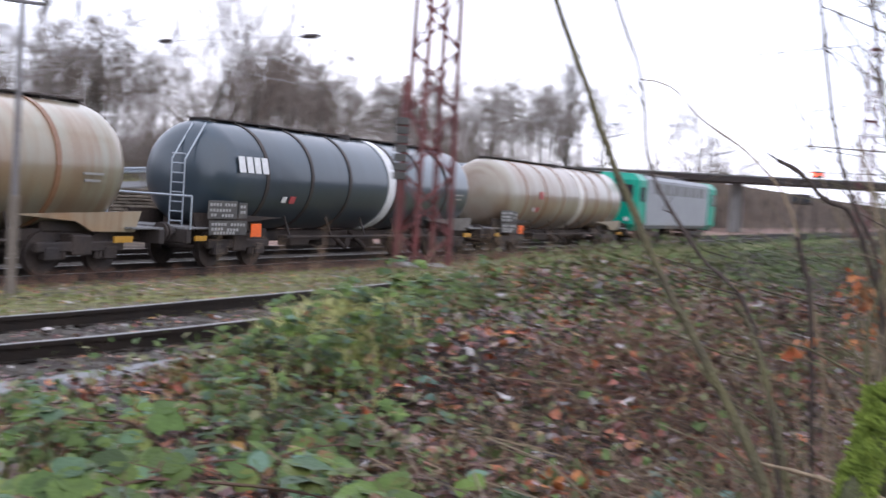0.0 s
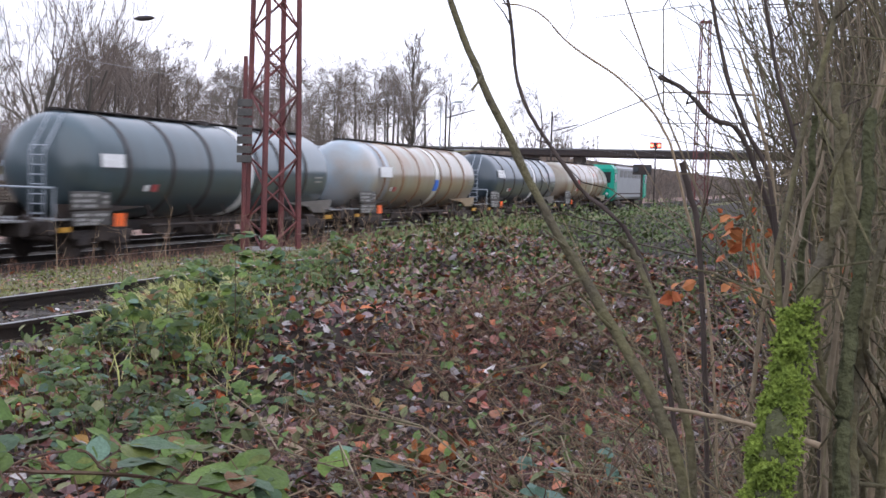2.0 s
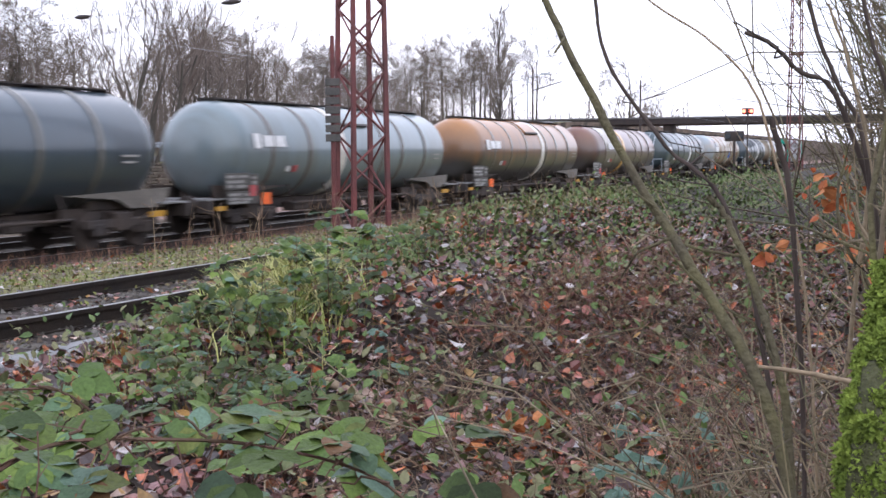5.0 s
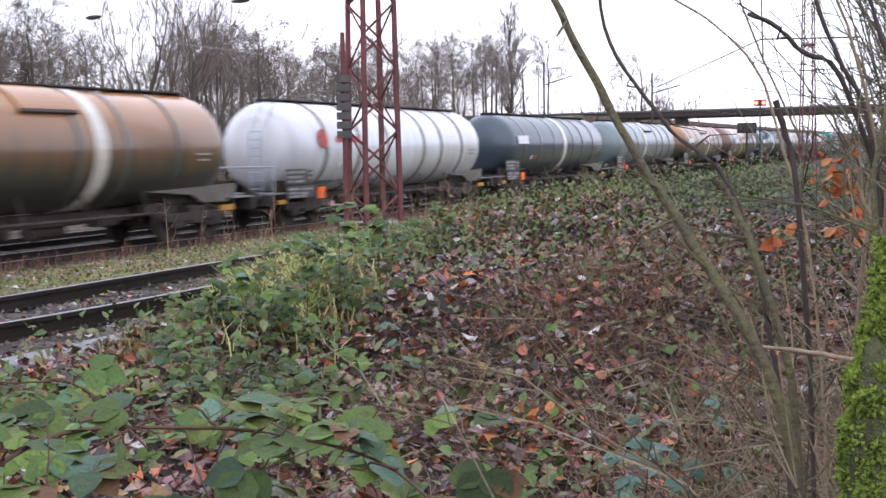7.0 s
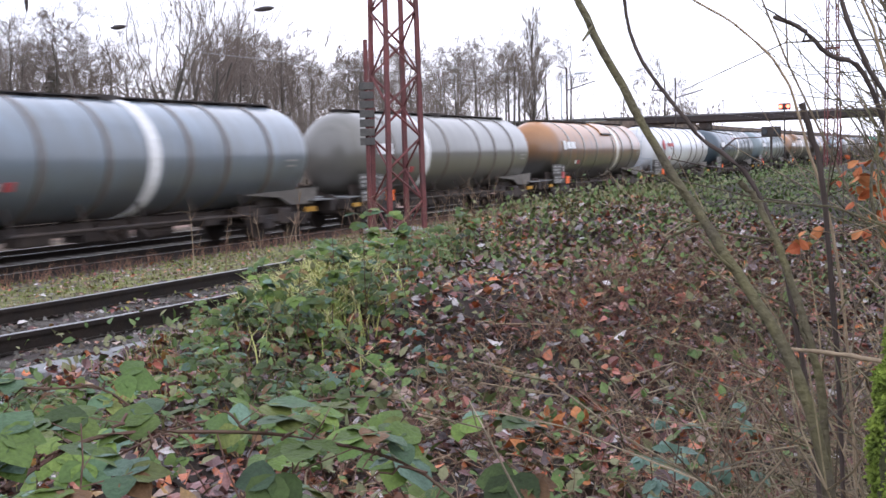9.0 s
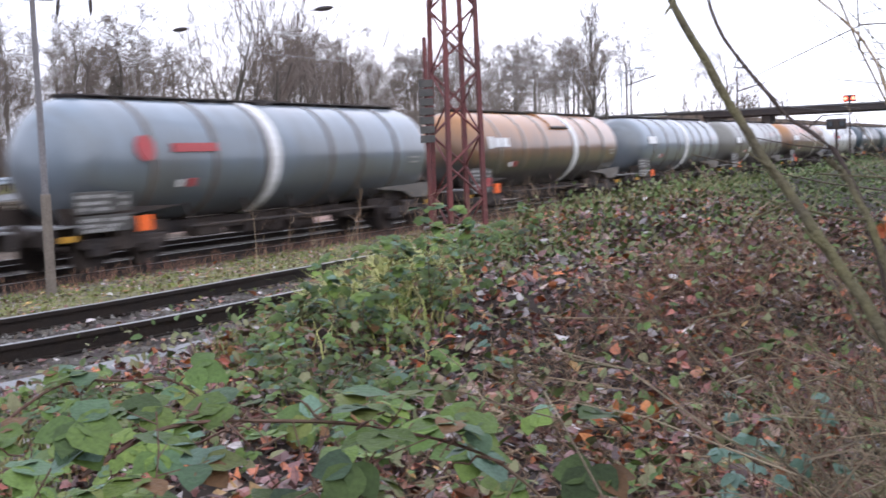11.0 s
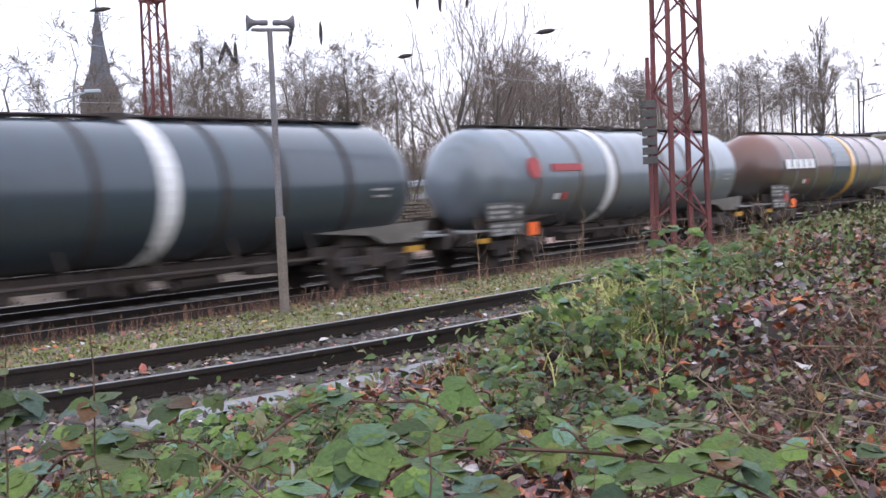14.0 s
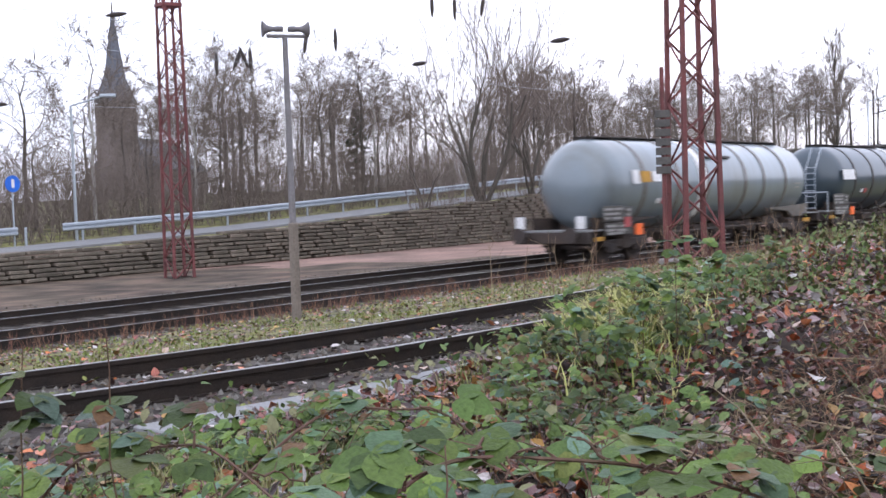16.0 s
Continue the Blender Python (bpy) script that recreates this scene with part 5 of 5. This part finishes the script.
def brush(label, count, xs, rule, h, m, r, lean, kink=0.2):
    """A tangle of thin arching stems."""
    sp = Soup()
    k = 0
    while k < count:
        x = R.uniform(*xs)
        y = R.uniform(-2.5, 3)
        if not rule(x, y):
            continue
        k += 1
        p = Vector((x, y, ground_z(x, y) - 0.02))
        a = R.uniform(0, 6.283)
        d = Vector((math.cos(a) * lean, math.sin(a) * lean, 1)).normalized()
        L = h * R.uniform(0.35, 1.0)
        pts, rad = [p.copy()], [r]
        n = 8
        for i in range(n):
            d = (d + rv(kink) - Vector((0, 0, 0.08))).normalized()
            p = p + d * (L / n)
            pts.append(p.copy()), rad.append(r * (1 - 0.7 * (i + 1) / n))
        sp.tube(pts, rad, 4)
        for _ in range(R.randint(2, 5)):
            i = R.randint(2, n - 1)
            e = (d + rv(1.0)).normalized()
            l2 = L * R.uniform(0.1, 0.25)
            sp.tube([pts[i], pts[i] + e * l2 * 0.5, pts[i] + (e + rv(0.5)).normalized() * l2], [r * 0.5, r * 0.4, r * 0.2], 3)
    return tagged(sp.done("brushwood", m), label, "brushwood", kind="stuff")


brush("tangle of thin dry brown stems", 340, (2.1, 6.5), lambda x, y: y < 0.23 * x and y > -0.22 * x, 0.95, REDSTALK, 0.0042, 0.9, 0.55)
brush("taller tangle of dry stems in the hedge foot", 300, (1.75, 4.5), lambda x, y: y < 0.13 * x - 0.03 and y > -0.25 * x, 1.9, OLIVESTEM, 0.0048, 0.5, 0.6)
brush("fine twigs of the shrub", 300, (1.9, 4.0), lambda x, y: y < 0.12 * x and y > -0.3 * x, 1.7, HEDGE, 0.003, 0.5, 0.6)
brush("low dead stems over the leaf litter", 2600, (3.2, 14), lambda x, y: y < 0.62 * x and y > 0.10 * x, 0.5, DRYSTEM, 0.0034, 1.3, 0.42)
brush("rusty dead stalks on the mound", 1000, (4.5, 13), lambda x, y: y < 0.50 * x and y > 0.15 * x, 0.32, REDSTALK, 0.0032, 1.2, 0.35)
brush("curling tan stems in the shrub foot", 170, (1.9, 3.2), lambda x, y: y < 0.06 * x and y > -0.12 * x, 1.8, TANSTEM, 0.0034, 0.5, 0.6)
brush("rusty red stalks heaped on the crest", 420, (7.0, 13.5), lambda x, y: y < 0.50 * x and y > 0.22 * x, 0.55, REDSTALK, 0.0045, 1.3, 0.5)
brush("low curling tan stems beside the leaf litter", 220, (2.3, 4.5), lambda x, y: y < 0.2 * x and y > 0.05 * x, 0.8, TANSTEM, 0.003, 1.0, 0.8)
brush("thin reddish canes trailing over the leaves", 420, (3.0, 12), lambda x, y: y < 0.62 * x and y > 0.14 * x, 0.8, CANE, 0.0034, 2.0, 0.4)


# ---- leaf litter ----
def litter():
    sp = Soup()
    n = 0
    while n < 46000:
        x = 1.2 + 17 * R.random() ** 1.35
        y = R.uniform(-1.2, 6.3)
        if y > 5.6 and R.random() < 0.5:
            continue
        n += 1
        if n > 42000:
            x, y = R.uniform(-6, 2.5), R.uniform(-6, 6)
        z = ground_z(x, y) + R.uniform(-0.01, 0.09)
        a = R.uniform(0, 6.283)
        d = Vector((math.cos(a), math.sin(a), R.uniform(-0.45, 0.6))).normalized()
        up = (Vector((0, 0, 1)) + rv(0.75)).normalized()
        sp.leaf(Vector((x, y, z)), 0.03 + 0.08 * R.random() ** 1.6, d, up, R.uniform(0.4, 0.85), R.uniform(-0.6, 0.8), R.uniform(-0.6, 0.7))
    tagged(sp.done("leaf_litter", LITTER), "thick layer of wet brown and rust fallen leaves", "fallen leaves", kind="stuff")
    sp = Soup()
    for _ in range(9000):
        x, y = 3 + 37 * R.random() ** 1.3, R.uniform(6.3, 16.5)
        if R.random() < 0.3 and y > 9.5:
            continue
        d = Vector((R.uniform(-1, 1), R.uniform(-1, 1), R.uniform(-0.2, 0.4))).normalized()
        sp.leaf(Vector((x, y, ground_z(x, y) + 0.02)), R.uniform(0.05, 0.11), d, (Vector((0, 0, 1)) + rv(0.4)).normalized(), 0.7, 0.3, 0.2)
    tagged(sp.done("leaf_litter", LITTER), "scattered brown leaves between the rails", "fallen leaves", kind="stuff")
    sp = Soup()
    for cx, cy, cz, s, c in ((3.41, 0.28, 2.27, 0.045, 42), (3.35, 0.22, 2.17, 0.05, 30), (2.95, 0.36, 2.12, 0.03, 9), (3.2, 0.16, 2.1, 0.05, 16), (3.4, 0.05, 2.2, 0.06, 12)):
        for _ in range(c):
            q = Vector((cx, cy, cz)) + Vector((R.gauss(0, s), R.gauss(0, s * 0.8), R.gauss(0, s * 0.8)))
            sp.leaf(q, 0.016 + 0.032 * R.random() ** 1.6, rv().normalized(), rv().normalized(), 0.7)
    tagged(sp.done("beech_leaves", BRIGHTLEAF), "bright orange dead leaves hanging in the hedge", "dead leaves", kind="stuff")
    sp = Soup()
    for _ in range(90):
        x = R.uniform(2.8, 9)
        y = R.uniform(0.15 * x, 0.66 * x)
        sp.leaf(Vector((x, y, ground_z(x, y) + R.uniform(0.03, 0.1))), R.uniform(0.05, 0.1), (rv() + Vector((0, 0, 0.3))).normalized(), (Vector((0, 0, 1)) + rv(0.6)).normalized(), 0.75, 0.3, 0.3)
    for _ in range(26):
        x, y = R.gauss(5.3, 0.1), R.gauss(1.85, 0.15)
        sp.leaf(Vector((x, y, ground_z(x, y) + R.uniform(0.03, 0.16))), R.uniform(0.05, 0.1), (rv() + Vector((0, 0, 0.6))).normalized(), (Vector((0, 0, 1)) + rv(0.8)).normalized(), 0.6, 0.3, 0.3)
    tagged(sp.done("leaf_litter", BRIGHTLEAF), "bright orange fallen leaves among the brown ones", "fallen leaves", kind="stuff")


litter()


# ---- brambles ----
def bramble_ok(x, y):
    """The bramble belt: the near foreground and the bank along the siding."""
    q = y / max(x, 0.1)
    if x < 2.9:
        return 0.40 < q < 2.6
    if x < 6.0:
        return 0.54 + 0.02 * (x - 3) < q < 1.4
    return 0.56 * x - 0.3 < y < 5.7 and x < 8.5


def spray(lv, st, base, tip, n, size):
    """An arching cane with leaves of three to five leaflets."""
    mid = (base + tip) * 0.5 + Vector((0, 0, (tip - base).length * 0.28))
    pts = []
    for k in range(9):
        t = k / 8
        pts.append(base * (1 - t) ** 2 + mid * (2 * t * (1 - t)) + tip * t * t + rv(0.008))
    st.tube(pts, [0.0035 - 0.0022 * k / 8 for k in range(9)], 5)
    for k in range(n):
        t = R.uniform(0.25, 1.0)
        i = min(7, int(t * 8))
        q = pts[i] + (pts[i + 1] - pts[i]) * (t * 8 - i)
        a = R.uniform(0, 6.283)
        out = Vector((math.cos(a), math.sin(a), R.uniform(0.1, 0.7))).normalized()
        tip_ = q + out * R.uniform(0.03, 0.07)
        st.tube([q, tip_], [0.0013, 0.001], 3)
        up = (Vector((-0.22, -0.15, 1)) + rv(0.42)).normalized()
        s = size * R.uniform(0.7, 1.2)
        flat = (out - up * out.dot(up)).normalized()
        side = flat.cross(up)
        for ang in ((0, 62, -62) if R.random() < 0.7 else (0, 50, -50, 110, -110)):
            c = math.cos(radians(ang)), math.sin(radians(ang))
            dd = (flat * c[0] + side * c[1] + Vector((0, 0, R.uniform(-0.22, 0.05)))).normalized()
            lv.leaf(tip_, s * (1.0 if ang == 0 else 0.82), dd, up, R.uniform(0.72, 0.9), R.uniform(0.02, 0.2), R.uniform(0.05, 0.28), True)


def brambles():
    lv, st = Soup(), Soup()
    n = 0
    while n < 300:
        x = 1.15 + 7.3 * R.random() ** 1.35
        y = R.uniform(0.6, 5.7)
        if not bramble_ok(x, y):
            continue
        if math.hypot(x, y) < 1.85 or 4.5 < x < 8.3 and y > 5.2 or math.hypot(x - 5.9, y - 4.0) < 0.3 or noise.noise(Vector((x * 1.3, y * 1.3, 7))) < 0.04:
            continue
        n += 1
        base = Vector((x, y, ground_z(x, y)))
        dist = math.hypot(x, y)
        hh = R.uniform(0.35, 1.0) * lerp_table(dist, ((1.5, 0.92), (2.5, 0.82), (4.7, 0.46), (7, 0.24), (9, 0.22)))
        a = R.uniform(0, 6.283)
        tip = base + Vector((math.cos(a) * R.uniform(0.1, 0.4), math.sin(a) * R.uniform(0.1, 0.4), hh))
        spray(lv, st, base, tip, R.randint(3, 5), R.uniform(0.06, 0.092) * (1.15 if dist < 3.2 else 1.0))
    for p, q in (((6.3, 3.9), (6.42, 3.87, 1.83)), ((6.6, 3.8), (6.5, 3.71, 1.93)), ((6.9, 3.7), (6.59, 3.56, 2.02)), ((6.6, 3.2), (6.66, 3.41, 2.03)), ((6.5, 3.2), (6.73, 3.26, 1.95)), ((7.0, 3.5), (6.9, 3.4, 1.85)), ((6.6, 4.2), (6.3, 4.2, 1.7)), ((7.4, 4.0), (7.2, 4.1, 1.75))):
        spray(lv, st, Vector((*p, ground_z(*p))), Vector(q), 8, 0.085)
    for _ in range(55):
        t = R.random()
        p = (6.2 + 5.5 * t + R.uniform(-0.4, 0.4), 4.0 + 1.5 * t + R.uniform(-0.45, 0.35))
        base = Vector((*p, ground_z(*p)))
        spray(lv, st, base, base + Vector((R.uniform(-0.3, 0.3), R.uniform(-0.3, 0.3), R.uniform(0.22, 0.5) * (1 - 0.4 * t))), 7, 0.075)
    for a, b in (((1.05, 1.7, 1.0), (1.75, 0.98, 1.86)), ((1.2, 1.2, 1.0), (1.45, 1.3, 1.95)), ((1.9, 1.4, 1.0), (1.72, 1.02, 1.92)),
                 ((1.6, 1.0, 1.0), (1.56, 1.13, 1.93)), ((1.1, 1.6, 1.0), (1.31, 1.36, 1.94)), ((2.2, 1.5, 1.0), (2.0, 1.25, 1.75)), ((1.9, 2.2, 1.0), (1.75, 1.8, 1.7)), ((1.3, 2.3, 1.0), (1.30, 2.23, 2.08)), ((1.5, 2.2, 1.0), (1.40, 2.10, 2.10))):
        spray(lv, st, Vector(a), Vector(b), 6, 0.08)
    for _ in range(13):
        a, dist = R.uniform(0.55, 1.25), R.uniform(1.75, 2.5)
        x, y = dist * math.cos(a), dist * math.sin(a)
        base = Vector((x, y, ground_z(x, y)))
        spray(lv, st, base, base + Vector((R.uniform(-0.3, 0.3), R.uniform(-0.3, 0.3), R.uniform(0.35, 0.8) * (0.75 if dist < 2 else 1))), 5, 0.098)
    # long arching canes in the foreground, leaves hanging along them
    for way in (((1.26, 1.291, 1.898), (1.551, 1.376, 1.90), (1.706, 1.266, 1.885), (1.866, 1.14, 1.845), (1.947, 0.935, 1.772), (1.89, 0.70, 1.6)),
                ((1.65, 2.9, 1.5), (1.64, 2.6, 1.73), (1.57, 2.36, 1.80), (1.657, 2.244, 1.815), (1.652, 2.089, 1.82), (1.55, 1.75, 1.75)),
                ((1.9, 2.4, 1.6), (2.144, 2.272, 1.793), (2.268, 2.115, 1.807), (2.355, 2.003, 1.781), (2.25, 1.70, 1.65)),
                ((2.6, 2.3, 1.5), (2.75, 2.05, 1.62), (2.85, 1.75, 1.60), (2.8, 1.4, 1.42)), ((3.3, 2.5, 1.35), (3.6, 2.2, 1.5), (3.9, 1.9, 1.45), (4.1, 1.6, 1.2))):
        W = [Vector(p) for p in way]
        pts = []
        for i in range(len(W) - 1):
            a, b, c, d = W[max(0, i - 1)], W[i], W[i + 1], W[min(len(W) - 1, i + 2)]
            for k in range(5):
                t = k / 5
                pts.append(0.5 * ((2 * b) + (c - a) * t + (2 * a - 5 * b + 4 * c - d) * t * t + (3 * b - a - 3 * c + d) * t ** 3))
        st.tube(pts, [0.0045 - 0.0018 * k / len(pts) for k in range(len(pts))], 5)
        for k in range(2, len(pts), 2):
            q = pts[k]
            spray(lv, st, q, q + Vector((R.uniform(-0.12, 0.12), R.uniform(-0.12, 0.12), R.uniform(-0.10, 0.06))), 1, R.uniform(0.07, 0.095))
    for _ in range(110):
        x = R.uniform(4.2, 9.0)
        y = x * R.uniform(0.56, 0.72)
        if y > 5.7 or math.hypot(x - 8.3, y - 5.0) < 0.75:
            continue
        base = Vector((x, y, ground_z(x, y)))
        spray(lv, st, base, base + Vector((R.uniform(-0.25, 0.25), R.uniform(-0.25, 0.25), R.uniform(0.12, 0.34))), 4, R.uniform(0.05, 0.072))
    pl = Soup()
    for x, y, z in ((3.18, 0.82, 1.52), (3.2, 0.76, 1.57), (3.23, 0.70, 1.6), (3.28, 0.59, 1.53), (3.3, 0.55, 1.64), (3.27, 0.63, 1.67), (4.2, 1.0, 1.3), (3.6, 0.9, 1.35), (6.2, 3.0, 1.35), (5.2, 1.3, 1.25)):
        spray(pl, st, Vector((x + R.uniform(-0.2, 0.2), y + R.uniform(-0.1, 0.1), ground_z(x, y))), Vector((x, y, z)), 3, 0.055)
    tagged(pl.done("bramble_leaves", PALEBRAMBLE, None, True), "pale blue green bramble leaves", "brambles", kind="stuff")
    tagged(lv.done("bramble_leaves", BRAMBLE, None, True), "green bramble leaves with paler undersides", "brambles", kind="stuff")
    tagged(st.done("bramble_canes", CANE), "thin purple brown bramble canes", "brambles", kind="stuff")
    lv = Soup()
    n = 0
    while n < 15000:
        x, y = 3.5 + 36 * R.random() ** 1.3, R.uniform(0.6, 6.4)
        if y < 0.14 * x and x < 10 or (x < 9.5 and R.random() < 0.8) or (y < 3 and R.random() < 0.5):
            continue
        n += 1
        q = Vector((x, y, ground_z(x, y) + abs(R.gauss(0.0, 0.15))))
        lv.leaf(q, R.uniform(0.04, 0.095), (rv() + Vector((0, 0, 0.4))).normalized(), (Vector((0, 0, 1)) + rv(0.6)).normalized(), 0.6)
    for _ in range(1700):
        x = R.uniform(3, 11)
        y = R.uniform(0.12 * x, 0.6 * x)
        q = Vector((x, y, ground_z(x, y) + R.uniform(0.02, 0.16)))
        lv.leaf(q, R.uniform(0.04, 0.08), (rv() + Vector((0, 0, 0.3))).normalized(), (Vector((0, 0, 1)) + rv(0.6)).normalized(), 0.7)
    tagged(lv.done("low_herbs", HERB), "low green herbs on the bank top", "herbs", kind="stuff")
    lv = Soup()
    for _ in range(10600):
        k = R.random()
        if k < 0.05:
            x, y = R.gauss(5.9, 0.3), R.gauss(4.05, 0.3)
            h = R.uniform(0.05, 0.16)
        elif k < 0.22:
            x, y = R.gauss(7.6, 0.7), R.gauss(5.0, 0.35)
            h = R.uniform(0.05, 0.18)
        elif k < 0.4:
            x, y = R.uniform(8.5, 22), R.uniform(4.2, 6.2)
            h = R.uniform(0.1, 0.32)
        elif k < 0.55:
            x, y = R.gauss(3.9, 0.5), R.gauss(4.6, 0.5)
            h = R.uniform(0.06, 0.2)
        else:
            x, y = R.uniform(5, 30), R.gauss(10.9, 1.3)
            h = R.uniform(0.03, 0.12)
        if 6.3 < y < 9.3:
            continue
        lv.blade(Vector((x, y, ground_z(x, y))), h, R.uniform(0.003, 0.007), Vector((R.uniform(-1, 1), R.uniform(-1, 1), 0)) * h * 0.7)
    sw = Soup()
    for _ in range(3200):
        x = R.gauss(8.3, 0.7)
        y = 0.6 * x + R.gauss(0.0, 0.28)
        if 3.4 < y < 6.2:
            h = R.uniform(0.12, 0.32)
            sw.blade(Vector((x, y, ground_z(x, y))), h, R.uniform(0.004, 0.008), Vector((R.uniform(-1, 1), R.uniform(-1, 1), 0)) * h * 1.5)
    tagged(sw.done("grass", STRAW), "straw yellow dead grass on the crest of the bank", "grass", kind="stuff")
    tagged(lv.done("grass", GRASS), "pale yellow green winter grass tufts", "grass", kind="stuff")
    lv = Soup()
    for _ in range(20000):
        x, y = 3 + 40 * R.random() ** 1.3, R.uniform(9.3, 16.8)
        if noise.noise(Vector((x * 0.7, y * 0.7, 3))) < 0.0:
            continue
        lv.leaf(Vector((x, y, ground_z(x, y) + R.uniform(0, 0.05))), R.uniform(0.03, 0.07), (rv() + Vector((0, 0, 0.5))).normalized(), (Vector((0, 0, 1)) + rv(0.5)).normalized(), 0.6)
    for _ in range(2600):
        x, y = 3 + 24 * R.random() ** 1.3, R.uniform(6.2, 9.4)
        if noise.noise(Vector((x * 1.1, y * 1.6, 9))) < 0.08:
            continue
        lv.leaf(Vector((x, y, ground_z(x, y) + R.uniform(0, 0.06))), R.uniform(0.03, 0.07), (rv() + Vector((0, 0, 0.5))).normalized(), (Vector((0, 0, 1)) + rv(0.5)).normalized(), 0.6)
    tagged(lv.done("verge_herbs", VERGEHERB), "mossy green herbs on the verge beside the siding", "herbs", kind="stuff")


brambles()


def stones():
    sp = Soup()
    for _ in range(15000):
        if R.random() < 0.6:
            x, y = 3 + 28 * R.random() ** 1.3, R.uniform(6.2, 9.6)
        else:
            x, y = 8 + 40 * R.random() ** 1.2, R.uniform(12.5, 27)
        c = Vector((x, y, ground_z(x, y) + 0.005))
        k = R.uniform(0.015, 0.04)
        b = len(sp.v)
        for d in ((1, 0, 0), (0, 1, 0), (-1, 0, 0), (0, -1, 0), (0, 0, 1)):
            sp.v.append(c + (Vector(d) + rv(0.35)) * k)
        sp.f += [(b, b + 1, b + 4), (b + 1, b + 2, b + 4), (b + 2, b + 3, b + 4), (b + 3, b, b + 4)]
    tagged(sp.done("ballast_stones", BALLAST), "loose grey brown ballast stones between the rails", "gravel", kind="stuff")


stones()


# ---- small things on the ground ----
sk = branch("dead_stick", "bare grey brown dead stick on fallen leaves", [(6.1, 3.3, 1.06), (5.75, 2.9, 1.05), (5.3, 2.46, 1.03)], 0.03, 0.022, DRYSTEM, "stick", 0.003)
branch("dead_stick", "thin dark dead stick on fallen leaves", [(5.3, 2.46, 1.04), (5.5, 2.35, 1.06), (5.8, 2.23, 1.05)], 0.014, 0.01, DARKTWIG, "stick", 0.003)
for k in range(46):
    x = R.uniform(3, 11)
    y = R.uniform(0.12 * x, 0.6 * x)
    a = R.uniform(0, 6.283)
    L = R.uniform(0.15, 0.5)
    z = ground_z(x, y) + 0.05
    branch("dead_twig", "thin dead twig lying on fallen leaves", [(x, y, z), (x + math.cos(a) * L, y + math.sin(a) * L, z + R.uniform(0, 0.06)), (x + math.cos(a + 0.2) * 2 * L, y + math.sin(a + 0.2) * 2 * L, z)], 0.006, 0.003, DRYSTEM, "twig", 0.002)
for x, y, s in ((5.36, 2.0, 0.075), (5.23, 1.56, 0.08)):
    bm = bmesh.new()
    bmesh.ops.create_icosphere(bm, subdivisions=3, radius=s)
    for v in bm.verts:
        v.co = v.co * (1 + 0.25 * noise.noise(v.co * 9)) * 1.0
        v.co.z *= 0.7
    o = part("stone", bm, CLOD, None, "dark wet stone among fallen leaves", True)
    o.location = (x, y, ground_z(x, y) + s * 0.45)
    tagged(o, category="stone")


def slab(x, y, a, w_, h):
    o = part("concrete_slab", box(bmesh.new(), -w_, -h, -0.04, w_, h, 0.03, bev=0.01), SLAB, None, "pale worn concrete slab lying beside the siding")
    o.matrix_world = pose(x, y, ground_z(x, y) + 0.03, 0, 0, a)
    tagged(o, category="slab")


slab(7.3, 6.15, -2, 0.85, 0.2)
slab(5.5, 6.35, -6, 0.7, 0.2)


bank_wall()


def motions():
    """The train runs along the main line at a slowly rising speed."""
    times = [0, 2, 4, 6, 8, 10, 12, 14, 16]
    walk(LOCO, [(t, pose(train_front(t) + 9.4, TRACK_Y, RAIL_Z)) for t in times])
    for k, w in enumerate(WAGONS):
        walk(w, [(t, pose(train_front(t) - PITCH * (k + 0.5), TRACK_Y, RAIL_Z)) for t in times])


motions()
